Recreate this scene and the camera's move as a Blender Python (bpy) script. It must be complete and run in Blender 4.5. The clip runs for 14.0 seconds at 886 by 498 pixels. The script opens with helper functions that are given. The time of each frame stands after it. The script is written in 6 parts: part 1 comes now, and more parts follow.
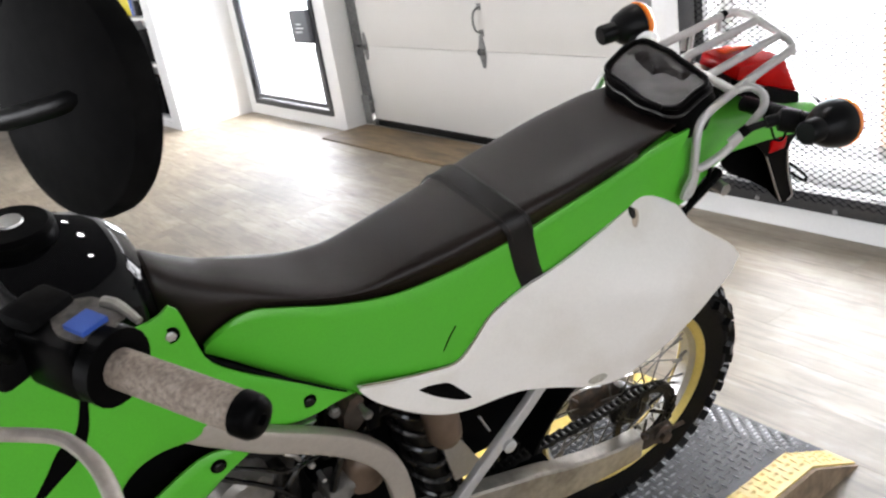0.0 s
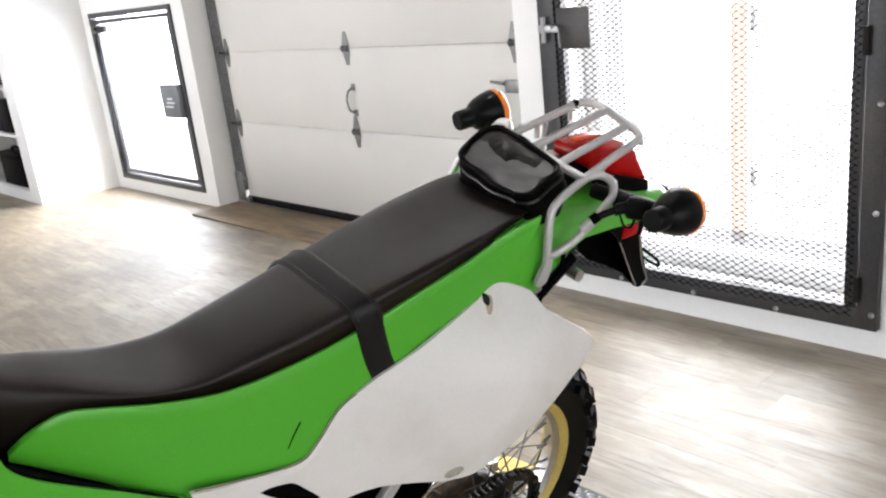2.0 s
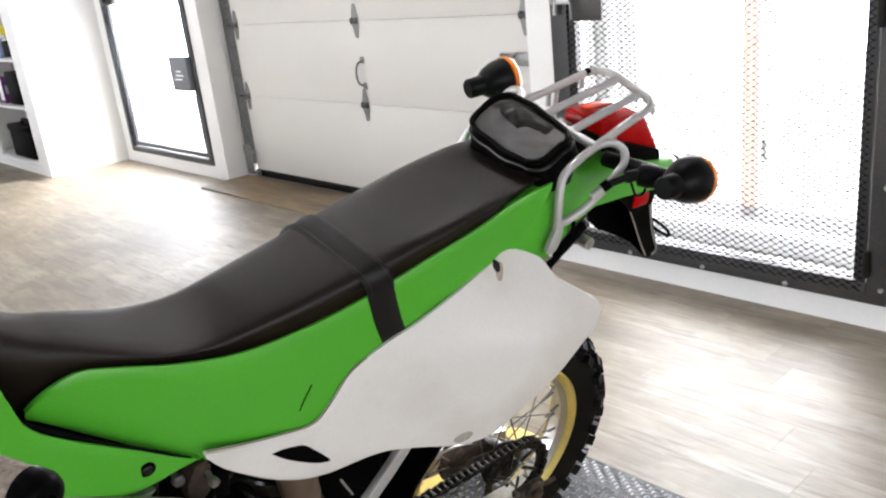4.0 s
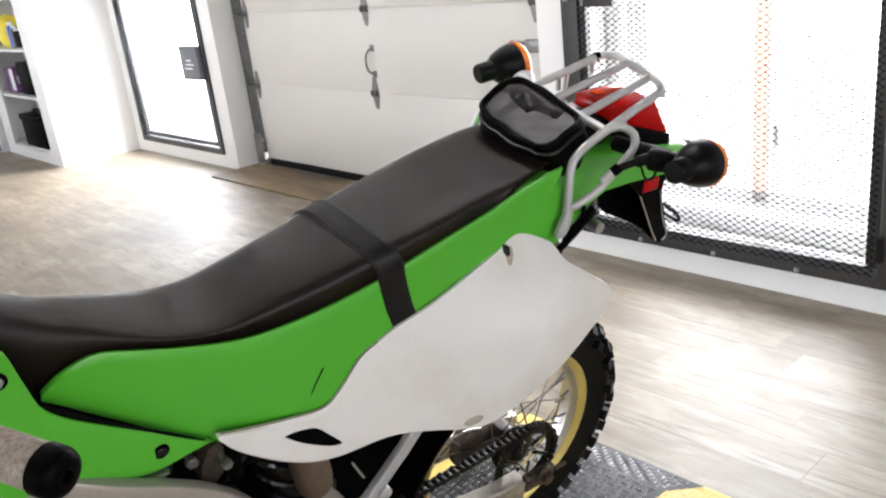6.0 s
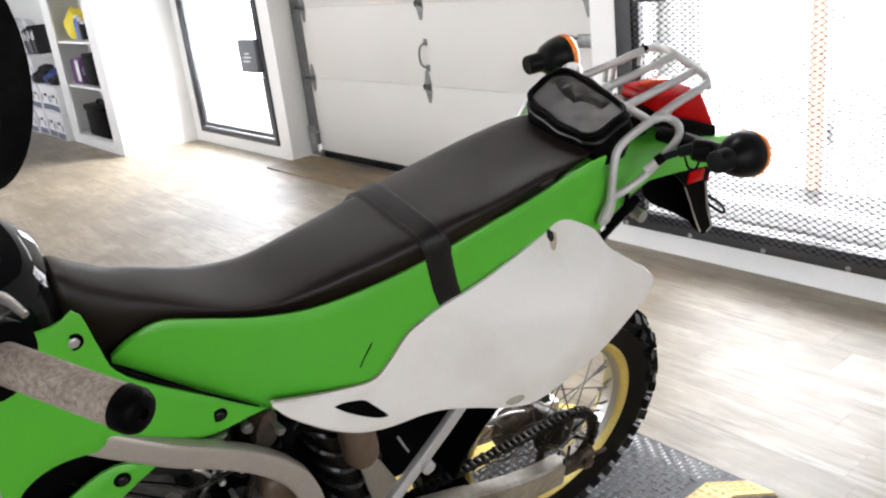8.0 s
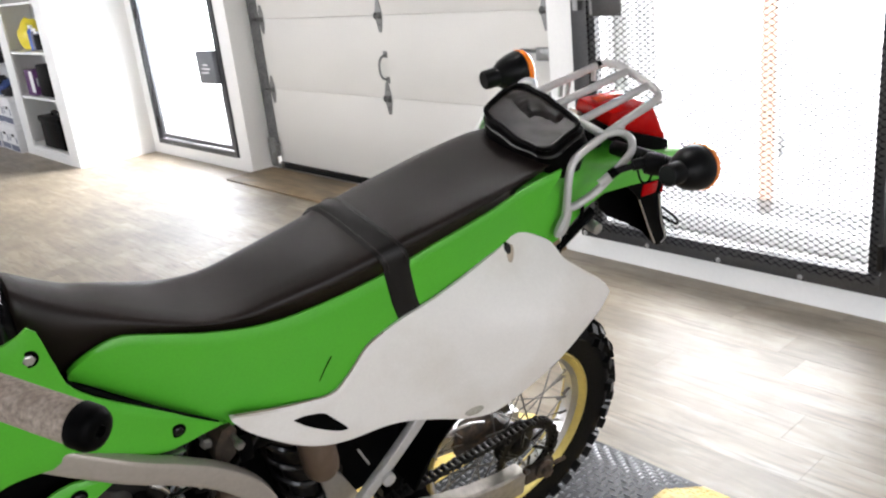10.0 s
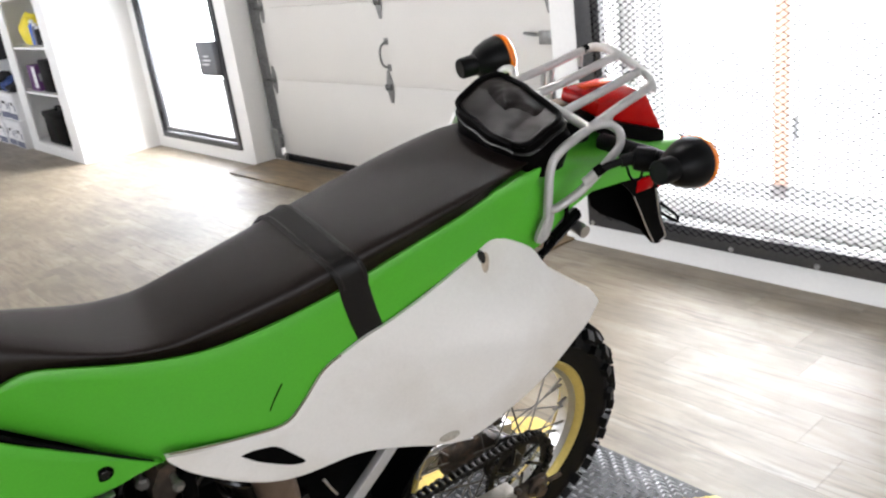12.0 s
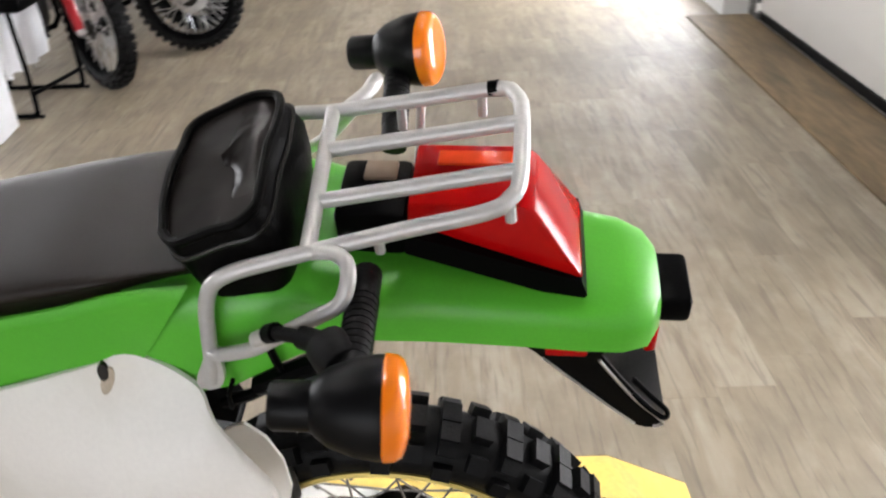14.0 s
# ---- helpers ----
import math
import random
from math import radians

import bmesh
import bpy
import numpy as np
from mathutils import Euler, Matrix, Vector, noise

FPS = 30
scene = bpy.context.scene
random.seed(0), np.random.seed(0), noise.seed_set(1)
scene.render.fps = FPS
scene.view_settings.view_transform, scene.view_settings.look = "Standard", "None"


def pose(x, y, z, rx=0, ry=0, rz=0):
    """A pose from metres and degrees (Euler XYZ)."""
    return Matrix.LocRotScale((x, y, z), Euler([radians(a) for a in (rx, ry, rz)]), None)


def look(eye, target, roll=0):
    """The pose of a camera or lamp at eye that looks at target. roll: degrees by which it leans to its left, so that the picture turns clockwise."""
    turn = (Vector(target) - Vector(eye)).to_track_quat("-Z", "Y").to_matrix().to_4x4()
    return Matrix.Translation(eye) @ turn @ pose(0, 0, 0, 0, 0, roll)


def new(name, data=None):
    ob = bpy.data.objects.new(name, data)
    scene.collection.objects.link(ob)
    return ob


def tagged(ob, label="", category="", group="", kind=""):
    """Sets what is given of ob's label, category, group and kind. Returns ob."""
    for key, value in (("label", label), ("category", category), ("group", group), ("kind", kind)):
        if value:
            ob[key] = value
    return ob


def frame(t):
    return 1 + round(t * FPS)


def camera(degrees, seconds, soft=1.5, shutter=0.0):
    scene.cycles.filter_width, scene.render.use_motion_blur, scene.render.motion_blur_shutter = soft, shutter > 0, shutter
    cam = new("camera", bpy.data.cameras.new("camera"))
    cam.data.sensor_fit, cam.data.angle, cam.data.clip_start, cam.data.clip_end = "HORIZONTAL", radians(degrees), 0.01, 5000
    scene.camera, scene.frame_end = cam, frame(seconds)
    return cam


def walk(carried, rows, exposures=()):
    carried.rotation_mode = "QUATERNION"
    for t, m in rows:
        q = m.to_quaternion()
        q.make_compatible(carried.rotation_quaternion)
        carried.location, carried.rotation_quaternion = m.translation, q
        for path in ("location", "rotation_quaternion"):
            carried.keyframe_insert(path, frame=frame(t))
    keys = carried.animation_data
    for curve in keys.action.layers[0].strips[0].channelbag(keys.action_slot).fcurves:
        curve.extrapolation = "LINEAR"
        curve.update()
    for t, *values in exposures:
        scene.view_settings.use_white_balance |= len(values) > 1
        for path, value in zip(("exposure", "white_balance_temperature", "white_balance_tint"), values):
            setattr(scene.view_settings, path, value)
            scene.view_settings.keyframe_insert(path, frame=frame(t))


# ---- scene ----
cam = camera(55.1, 14.0, soft=2.2, shutter=0.2)
PATH = [
    (0, (0.018, 0.732, 1.555), (-1.538, 1.755, 0.826), -9.4),
    (0.5, (0.03, 0.76, 1.558), (-1.461, 1.911, 0.886), -8.2),
    (1, (0.034, 0.784, 1.56), (-1.417, 2.023, 0.96), -7.2),
    (1.5, (0.024, 0.801, 1.555), (-1.393, 2.08, 0.956), -7.2),
    (2, (0.009, 0.801, 1.548), (-1.4, 2.089, 0.951), -6.4),
    (2.5, (-0.001, 0.792, 1.543), (-1.42, 2.059, 0.927), -5.5),
    (3, (0.003, 0.788, 1.545), (-1.422, 2.043, 0.917), -6.2),
    (3.5, (0.008, 0.791, 1.539), (-1.406, 2.052, 0.898), -6.2),
    (6, (0.015, 0.786, 1.529), (-1.41, 2.02, 0.86), -6.7),
    (6.5, (0.033, 0.775, 1.531), (-1.418, 1.978, 0.863), -7.0),
    (7, (0.043, 0.761, 1.526), (-1.44, 1.918, 0.847), -6.5),
    (9.5, (0.079, 0.75, 1.532), (-1.43, 1.888, 0.877), -6.9),
    (10, (0.075, 0.749, 1.535), (-1.371, 1.967, 0.884), -6.2),
    (10.5, (0.055, 0.697, 1.538), (-1.393, 1.931, 0.921), -6.0),
    (11, (0.028, 0.64, 1.528), (-1.389, 1.901, 0.894), -8.8),
    (11.5, (0.011, 0.663, 1.52), (-1.296, 1.986, 0.783), -5.5),
    (12, (0.016, 0.903, 1.513), (-1.452, 2.08, 0.836), -7.7),
    (12.5, (0.038, 1.149, 1.532), (-1.517, 2.117, 0.729), -7.9),
    (13, (-0.093, 1.404, 1.526), (-1.702, 2.244, 0.687), -6.7),
    (13.5, (-0.15, 1.734, 1.563), (-1.847, 2.277, 0.655), -8.5),
    (14, (-0.206, 2.022, 1.569), (-1.946, 2.028, 0.583), -1.8),
]
EXPOSURES = [(0.0, 0.15, 6390, 13), (12.0, 0.15, 6390, 13), (12.5, 0.24, 6390, 13), (13.0, 0.28, 6390, 13), (13.5, 0.36, 6430, 13), (14.0, 0.22, 6520, 13)]
walk(cam, [(t, look(eye, target, roll)) for t, eye, target, roll in PATH], EXPOSURES)

# ---- daylight and lamps ----
world = bpy.data.worlds.new("sky")
scene.world = world
world.use_nodes = True
sky = world.node_tree.nodes.new("ShaderNodeTexSky")
sky.sky_type, sky.sun_disc = "NISHITA", False
sky.sun_elevation, sky.sun_rotation = radians(40), radians(60)
back = world.node_tree.nodes["Background"]
back.inputs["Strength"].default_value = 0.12
world.node_tree.links.new(sky.outputs[0], back.inputs[0])

sun = new("sun", bpy.data.lights.new("sun", "SUN"))
sun.data.energy, sun.data.angle, sun.data.color = 2.0, radians(0.5), (1.0, 0.95, 0.88)
sun.matrix_world = look((0, 0, 10), (-4.4, -2.2, 6.0))


def window_light(name, m, width, height, watts, colour=(0.97, 0.985, 1.0)):
    lamp = new(name, bpy.data.lights.new(name, "AREA"))
    lamp.data.shape, lamp.data.size, lamp.data.size_y = "RECTANGLE", width, height
    lamp.data.energy, lamp.data.color = watts, colour
    lamp.matrix_world = m
    return lamp


window_light("gate_daylight", look((-1.84, 4.36, 1.25), (-1.84, 0, 0.9)), 1.3, 2.0, 110)
window_light("side_door_daylight", look((-7.1, 4.36, 1.06), (-7.1, 0, 0.5)), 1.35, 0.95, 150, (0.91, 0.955, 1.0))
window_light("shopfront_daylight", look((3.45, 0.2, 1.5), (-3, 0.4, 1.0)), 4.6, 2.3, 82)
window_light("shop_window_daylight", look((-6.3, -4.36, 1.6), (-6.3, 2, 1.0)), 7.2, 2.1, 420)
window_light("far_window_daylight", look((-13.2, -4.36, 1.4), (-12.6, 0, 0.6)), 4.0, 2.0, 205)


# ---- materials ----
def material(name, colour, rough=0.5, metal=0.0, grain=0.0, scale=20.0, bump=0.0, stain=0.0, stain_scale=3.0,
             stain_colour=None, coat=0.0, spec=0.5, stretch=(1, 1, 1), random=0.0, rough_vary=0.0):
    """Principled surface with fine grain, broad stains and bump, at real-world size."""
    m = bpy.data.materials.new(name)
    m.use_nodes = True
    tree = m.node_tree
    n, link = tree.nodes, tree.links.new
    p = n["Principled BSDF"]
    p.inputs["Roughness"].default_value = rough
    p.inputs["Metallic"].default_value = metal
    p.inputs["Coat Weight"].default_value = coat
    p.inputs["Specular IOR Level"].default_value = spec
    co = n.new("ShaderNodeTexCoord")
    mp = n.new("ShaderNodeMapping")
    mp.inputs["Scale"].default_value = stretch
    link(co.outputs["Object"], mp.inputs["Vector"])
    fine = n.new("ShaderNodeTexNoise")
    fine.inputs["Scale"].default_value, fine.inputs["Detail"].default_value = scale, 6
    broad = n.new("ShaderNodeTexNoise")
    broad.inputs["Scale"].default_value, broad.inputs["Detail"].default_value = stain_scale, 4
    link(mp.outputs[0], fine.inputs["Vector"])
    link(mp.outputs[0], broad.inputs["Vector"])
    mix = n.new("ShaderNodeMix")
    mix.data_type = "RGBA"
    mix.inputs["A"].default_value = (*colour, 1)
    mix.inputs["B"].default_value = (*(stain_colour or tuple(c * 0.5 for c in colour)), 1)
    ramp = n.new("ShaderNodeMapRange")
    ramp.inputs["From Min"].default_value, ramp.inputs["From Max"].default_value = 0.45, 0.75
    ramp.inputs["To Max"].default_value = stain
    link(broad.outputs["Fac"], ramp.inputs["Value"])
    link(ramp.outputs[0], mix.inputs["Factor"])
    vary = n.new("ShaderNodeHueSaturation")
    value = n.new("ShaderNodeMapRange")
    value.inputs["From Min"].default_value, value.inputs["From Max"].default_value = 0.3, 0.7
    value.inputs["To Min"].default_value, value.inputs["To Max"].default_value = 1 - grain, 1 + grain
    link(fine.outputs["Fac"], value.inputs["Value"])
    last = value.outputs[0]
    if random:
        info = n.new("ShaderNodeObjectInfo")
        each = n.new("ShaderNodeMapRange")
        each.inputs["To Min"].default_value, each.inputs["To Max"].default_value = 1 - random, 1 + random
        link(info.outputs["Random"], each.inputs["Value"])
        times = n.new("ShaderNodeMath")
        times.operation = "MULTIPLY"
        link(last, times.inputs[0])
        link(each.outputs[0], times.inputs[1])
        last = times.outputs[0]
    link(last, vary.inputs["Value"])
    link(mix.outputs["Result"], vary.inputs["Color"])
    link(vary.outputs[0], p.inputs["Base Color"])
    if rough_vary:
        rr = n.new("ShaderNodeMapRange")
        rr.inputs["From Min"].default_value, rr.inputs["From Max"].default_value = 0.3, 0.7
        rr.inputs["To Min"].default_value, rr.inputs["To Max"].default_value = rough - rough_vary, rough + rough_vary
        link(broad.outputs["Fac"], rr.inputs["Value"])
        link(rr.outputs[0], p.inputs["Roughness"])
    if bump:
        b = n.new("ShaderNodeBump")
        b.inputs["Strength"].default_value, b.inputs["Distance"].default_value = bump, 0.002
        link(fine.outputs["Fac"], b.inputs["Height"])
        link(b.outputs[0], p.inputs["Normal"])
    return m


def glowing(name, colour, strength):
    m = bpy.data.materials.new(name)
    m.use_nodes = True
    p = m.node_tree.nodes["Principled BSDF"]
    p.inputs["Base Color"].default_value = (*colour, 1)
    p.inputs["Emission Color"].default_value = (*colour, 1)
    p.inputs["Emission Strength"].default_value = strength
    return m


def clear(name, colour, rough=0.05, ior=1.45):
    m = bpy.data.materials.new(name)
    m.use_nodes = True
    p = m.node_tree.nodes["Principled BSDF"]
    p.inputs["Base Color"].default_value = (*colour, 1)
    p.inputs["Roughness"].default_value, p.inputs["IOR"].default_value = rough, ior
    p.inputs["Transmission Weight"].default_value = 1.0
    return m


WALL = material("white wall paint", (0.80, 0.80, 0.79), 0.6, grain=0.02, scale=60, bump=0.08, stain=0.08, stain_scale=0.8)
DOOR_PAINT = material("off-white door paint", (0.63, 0.615, 0.58), 0.5, grain=0.02, scale=90, bump=0.05, stain=0.1, stain_scale=0.9)
CEILING = material("dark ceiling paint", (0.07, 0.07, 0.072), 0.8, grain=0.03, scale=30, stain=0.1)
SUBFLOOR = material("dark joint", (0.17, 0.14, 0.10), 0.8, grain=0.1)
PLYWOOD = material("brown plywood", (0.205, 0.142, 0.074), 0.5, grain=0.25, scale=18, bump=0.2, stain=1.0, stain_scale=4,
                   stain_colour=(0.070, 0.048, 0.023), stretch=(0.35, 1.6, 1))
GREEN = material("green plastic", (0.092, 0.47, 0.030), 0.35, grain=0.04, scale=300, bump=0.04, stain=0.18, stain_scale=7, stain_colour=(0.068, 0.40, 0.034), rough_vary=0.05)
PANEL = material("worn white plastic", (0.88, 0.845, 0.80), 0.40, grain=0.02, scale=200, bump=0.02, stain=0.45, stain_scale=7,
                 stain_colour=(0.62, 0.55, 0.46))
VINYL = material("black seat vinyl", (0.0105, 0.0063, 0.0049), 0.41, grain=0.15, scale=700, bump=0.22, stain=0.6, stain_scale=6,
                 stain_colour=(0.0150, 0.0090, 0.0070), spec=0.32, rough_vary=0.05)
STRAPMAT = material("black strap leather", (0.0065, 0.0052, 0.0047), 0.46, grain=0.1, scale=500, bump=0.2, spec=0.3)
LEATHER = material("black pouch leather", (0.0024, 0.0022, 0.0022), 0.36, grain=0.1, scale=300, bump=0.2, spec=0.05)
WINDOW_VINYL = material("smoked clear vinyl", (0.007, 0.0052, 0.0048), 0.36, grain=0.3, scale=24, bump=0.8, stain=0.7, stain_scale=14, stain_colour=(0.014, 0.010, 0.0088), spec=0.22)
for node in WINDOW_VINYL.node_tree.nodes:
    if node.type == "TEX_NOISE":
        node.inputs["Detail"].default_value = 1.2
    elif node.type == "BUMP":
        node.inputs["Distance"].default_value = 0.0045
RUBBER = material("black rubber", (0.0038, 0.0038, 0.0041), 0.5, grain=0.2, scale=200, bump=0.3, stain=0.35, stain_colour=(0.0095, 0.0088, 0.0082), spec=0.13)
BLACK = material("black plastic", (0.0020, 0.0020, 0.0022), 0.36, grain=0.1, scale=300, bump=0.1, spec=0.03)
GLOSS_BLACK = material("gloss black tank", (0.004, 0.004, 0.0045), 0.05, spec=0.2, grain=0.05)
STEEL = material("satin aluminium", (0.62, 0.61, 0.60), 0.38, 0.9, grain=0.06, scale=120, bump=0.08, stain=0.25, stain_colour=(0.4, 0.39, 0.37))
RACKMAT = material("silver painted tube", (0.54, 0.53, 0.52), 0.42, 0.35, grain=0.05, scale=150, bump=0.06, stain=0.25, stain_colour=(0.45, 0.43, 0.40))
FRAMEPAINT = material("champagne frame paint", (0.42, 0.375, 0.325), 0.36, 0.25, grain=0.05, scale=140, bump=0.05, stain=0.25)
CHROME = material("chrome", (0.8, 0.8, 0.8), 0.12, 1.0)
DARKSTEEL = material("dark greasy steel", (0.018, 0.017, 0.016), 0.34, 0.6, grain=0.3, scale=80, bump=0.2, stain=0.5, stain_colour=(0.05, 0.038, 0.026))
ENGINE = material("engine casting", (0.011, 0.0105, 0.010), 0.4, 0.4, grain=0.3, scale=60, bump=0.3, stain=0.6, stain_colour=(0.05, 0.044, 0.038))
GOLD = material("gold anodised rim", (0.74, 0.58, 0.18), 0.36, 0.45, grain=0.06, scale=100, stain=0.2)
TAN = material("tan canister", (0.30, 0.22, 0.16), 0.5, grain=0.1, scale=60)
GRIP = material("worn grey foam grip", (0.29, 0.24, 0.20), 0.88, grain=0.34, scale=240, bump=0.6, stain=0.6, stain_scale=34, stain_colour=(0.19, 0.145, 0.115))
LEVER = material("dull grey lever", (0.40, 0.36, 0.32), 0.5, 0.15, grain=0.12, scale=90, bump=0.1, stain=0.5, stain_scale=25, stain_colour=(0.24, 0.20, 0.17))
SWITCHGREY = material("grimy dark grey casting", (0.10, 0.09, 0.08), 0.5, grain=0.25, scale=120, bump=0.2, stain=0.9, stain_scale=70, stain_colour=(0.012, 0.011, 0.010), spec=0.2)
OILY = material("oily black enamel", (0.004, 0.004, 0.0045), 0.20, grain=0.2, scale=80, bump=0.25, spec=0.6, stain=0.5, stain_scale=30, stain_colour=(0.02, 0.016, 0.012))
BLUE = material("blue switch", (0.045, 0.11, 0.45), 0.35)
# The stain here is no dirt: brighter blotches paint in the lens's inner glow.
RED = material("red lamp plastic", (0.42, 0.002, 0.003), 0.16, coat=0.08, grain=0.05, scale=20, stain=0.5, stain_scale=16, stain_colour=(0.66, 0.012, 0.006), spec=0.20)
SIGNAL_BLACK = material("satin black housing plastic", (0.0042, 0.0042, 0.0046), 0.36, grain=0.1, scale=300, bump=0.1, spec=0.13)
ORANGE = material("amber lens", (0.95, 0.22, 0.008), 0.18, coat=0.5)
PLATE = material("diamond plate steel", (0.022, 0.023, 0.026), 0.46, 0.0, grain=0.15, scale=60, bump=0.1, stain=0.5, stain_colour=(0.014, 0.015, 0.017), rough_vary=0.08, spec=0.15)
TREADBAR = material("worn tread tops", (0.36, 0.365, 0.375), 0.33, 0.7, grain=0.2, scale=40, stain=0.5, stain_scale=8, stain_colour=(0.16, 0.16, 0.165))
YELLOW = material("yellow safety paint", (0.78, 0.56, 0.13), 0.5, grain=0.08, scale=60, bump=0.1, stain=0.5, stain_scale=12, stain_colour=(0.55, 0.42, 0.18))
RAMPSIDE = material("raw plywood edge", (0.25, 0.18, 0.115), 0.8, grain=0.3, scale=30, bump=0.3)
GATE = material("dark grey gate steel", (0.035, 0.035, 0.037), 0.5, 0.3, grain=0.15, scale=80, bump=0.15, stain=0.4, stain_colour=(0.09, 0.075, 0.06))
GALV = material("galvanised steel", (0.40, 0.40, 0.40), 0.4, 0.8, grain=0.15, scale=60, stain=0.4)
DARKFRAME = material("dark grey frame steel", (0.055, 0.056, 0.060), 0.5, 0.3, grain=0.15, scale=60, bump=0.1, stain=0.3)
HINGE = material("dull hinge steel", (0.13, 0.13, 0.128), 0.42, 0.7, grain=0.3, scale=50, bump=0.1, stain=0.5, stain_colour=(0.05, 0.045, 0.04))
HINGEPLATE = material("galvanised hinge plate", (0.22, 0.22, 0.215), 0.42, 0.55, grain=0.15, scale=50, bump=0.1, stain=0.5, stain_colour=(0.09, 0.087, 0.08))
GREYMETAL = material("grey lock box paint", (0.14, 0.145, 0.16), 0.45, 0.3, grain=0.08, scale=60)
CARD = material("white archive card", (0.74, 0.74, 0.75), 0.8, grain=0.03, scale=60, stain=0.1)
CARDBAND = material("slate blue print", (0.14, 0.15, 0.21), 0.8, grain=0.05)
YELLOWBAG = material("yellow plastic bag", (0.75, 0.62, 0.05), 0.4, grain=0.05)
PURPLE = material("purple box print", (0.10, 0.03, 0.13), 0.5)
DARKCLOTH = material("dark cloth", (0.012, 0.012, 0.014), 0.9, grain=0.3, scale=60)
BLUEBAG = material("blue bag cloth", (0.03, 0.06, 0.20), 0.6, grain=0.2, scale=60, bump=0.2)
LEATHERBOOK = material("brown binder board", (0.075, 0.055, 0.042), 0.6, grain=0.15, scale=50)
WHITECLOTH = material("white cloth", (0.72, 0.72, 0.74), 0.85, grain=0.04, scale=40, bump=0.1)
BIKE_RED = material("red bike plastic", (0.40, 0.012, 0.018), 0.3)
OUTSIDE = glowing("bright overcast distance", (1.0, 1.0, 1.0), 6.5)
LAMPGLOW = glowing("downlight diffuser", (1.0, 0.97, 0.93), 150.0)
WIRE = material("dull black wire", (0.010, 0.010, 0.011), 0.9, grain=0.1, spec=0.0)
GRIMY = material("grimy alloy", (0.26, 0.245, 0.225), 0.45, 0.6, grain=0.2, scale=60, bump=0.15, stain=0.7, stain_scale=10, stain_colour=(0.07, 0.058, 0.045))


def thin_white(name, colour):
    """White sheet that lets part of the daylight through."""
    m = bpy.data.materials.new(name)
    m.use_nodes = True
    n, link = m.node_tree.nodes, m.node_tree.links.new
    through_it, mix = n.new("ShaderNodeBsdfTranslucent"), n.new("ShaderNodeMixShader")
    through_it.inputs["Color"].default_value = (*colour, 1)
    n["Principled BSDF"].inputs["Base Color"].default_value = (0.8, 0.8, 0.8, 1)
    mix.inputs[0].default_value = 0.5
    link(n["Principled BSDF"].outputs[0], mix.inputs[1])
    link(through_it.outputs[0], mix.inputs[2])
    link(mix.outputs[0], n["Material Output"].inputs["Surface"])
    return m


# Two tones of added sheet that dim the outside glare so the mesh reads.
BLIND = thin_white("white translucent film", (0.68, 0.68, 0.68))
BLIND_EDGE = thin_white("grey translucent film", (0.47, 0.47, 0.47))
# Salmon tint carries the door stile's reflection as colour.
STILE_REFLECTION = thin_white("salmon strip painting in the door stile reflection", (0.56, 0.425, 0.35))
STAIN = material("stained white plastic", (0.50, 0.41, 0.31), 0.5, grain=0.12, scale=200, stain=0.6, stain_scale=60, stain_colour=(0.42, 0.33, 0.24))
REFLEX = material("bright red reflector", (0.90, 0.075, 0.015), 0.16, grain=0.08, scale=60, spec=0.3)
RECESS = material("grubby recess", (0.46, 0.43, 0.36), 0.5, grain=0.2, scale=200, stain=0.6, stain_scale=90, stain_colour=(0.24, 0.20, 0.15))
SWINGARM = material("dull alloy swingarm", (0.47, 0.44, 0.39), 0.36, 0.65, grain=0.15, scale=60, bump=0.1, stain=0.8, stain_scale=9, stain_colour=(0.20, 0.165, 0.12), rough_vary=0.08)
RUSTY = material("rusty greasy steel", (0.040, 0.030, 0.022), 0.6, 0.15, grain=0.3, scale=90, bump=0.3, stain=0.9, stain_scale=40, stain_colour=(0.13, 0.08, 0.05))
RESERVOIR = material("brown anodised reservoir", (0.14, 0.095, 0.065), 0.45, 0.2, grain=0.1, scale=60, stain=0.4)
MATTBLACK = material("matt black plastic", (0.0032, 0.0032, 0.0034), 0.75, grain=0.3, scale=120, bump=0.15, stain=0.6, stain_scale=25, stain_colour=(0.008, 0.0076, 0.0072), spec=0.03)


# ---- building helpers ----
def mesh_object(name, bm, mat, parent=None, label="", smooth=True):
    me = bpy.data.meshes.new(name)
    bmesh.ops.recalc_face_normals(bm, faces=bm.faces)
    bm.to_mesh(me)
    bm.free()
    if smooth:
        me.polygons.foreach_set("use_smooth", [True] * len(me.polygons))
        me.set_sharp_from_angle(angle=radians(38))
    for one in (mat if isinstance(mat, (list, tuple)) else [mat]):
        me.materials.append(one)
    ob = new(name, me)
    if parent:
        ob.parent = parent
    if label:
        tagged(ob, label)
    return ob


def part(name, bm, mat, parent, label=""):
    return mesh_object(name, bm, mat, parent, label)


def thing(name, label, category, m=None, group="", kind=""):
    ob = new(name)
    if m is not None:
        ob.matrix_world = m
    return tagged(ob, label, category, group, kind)


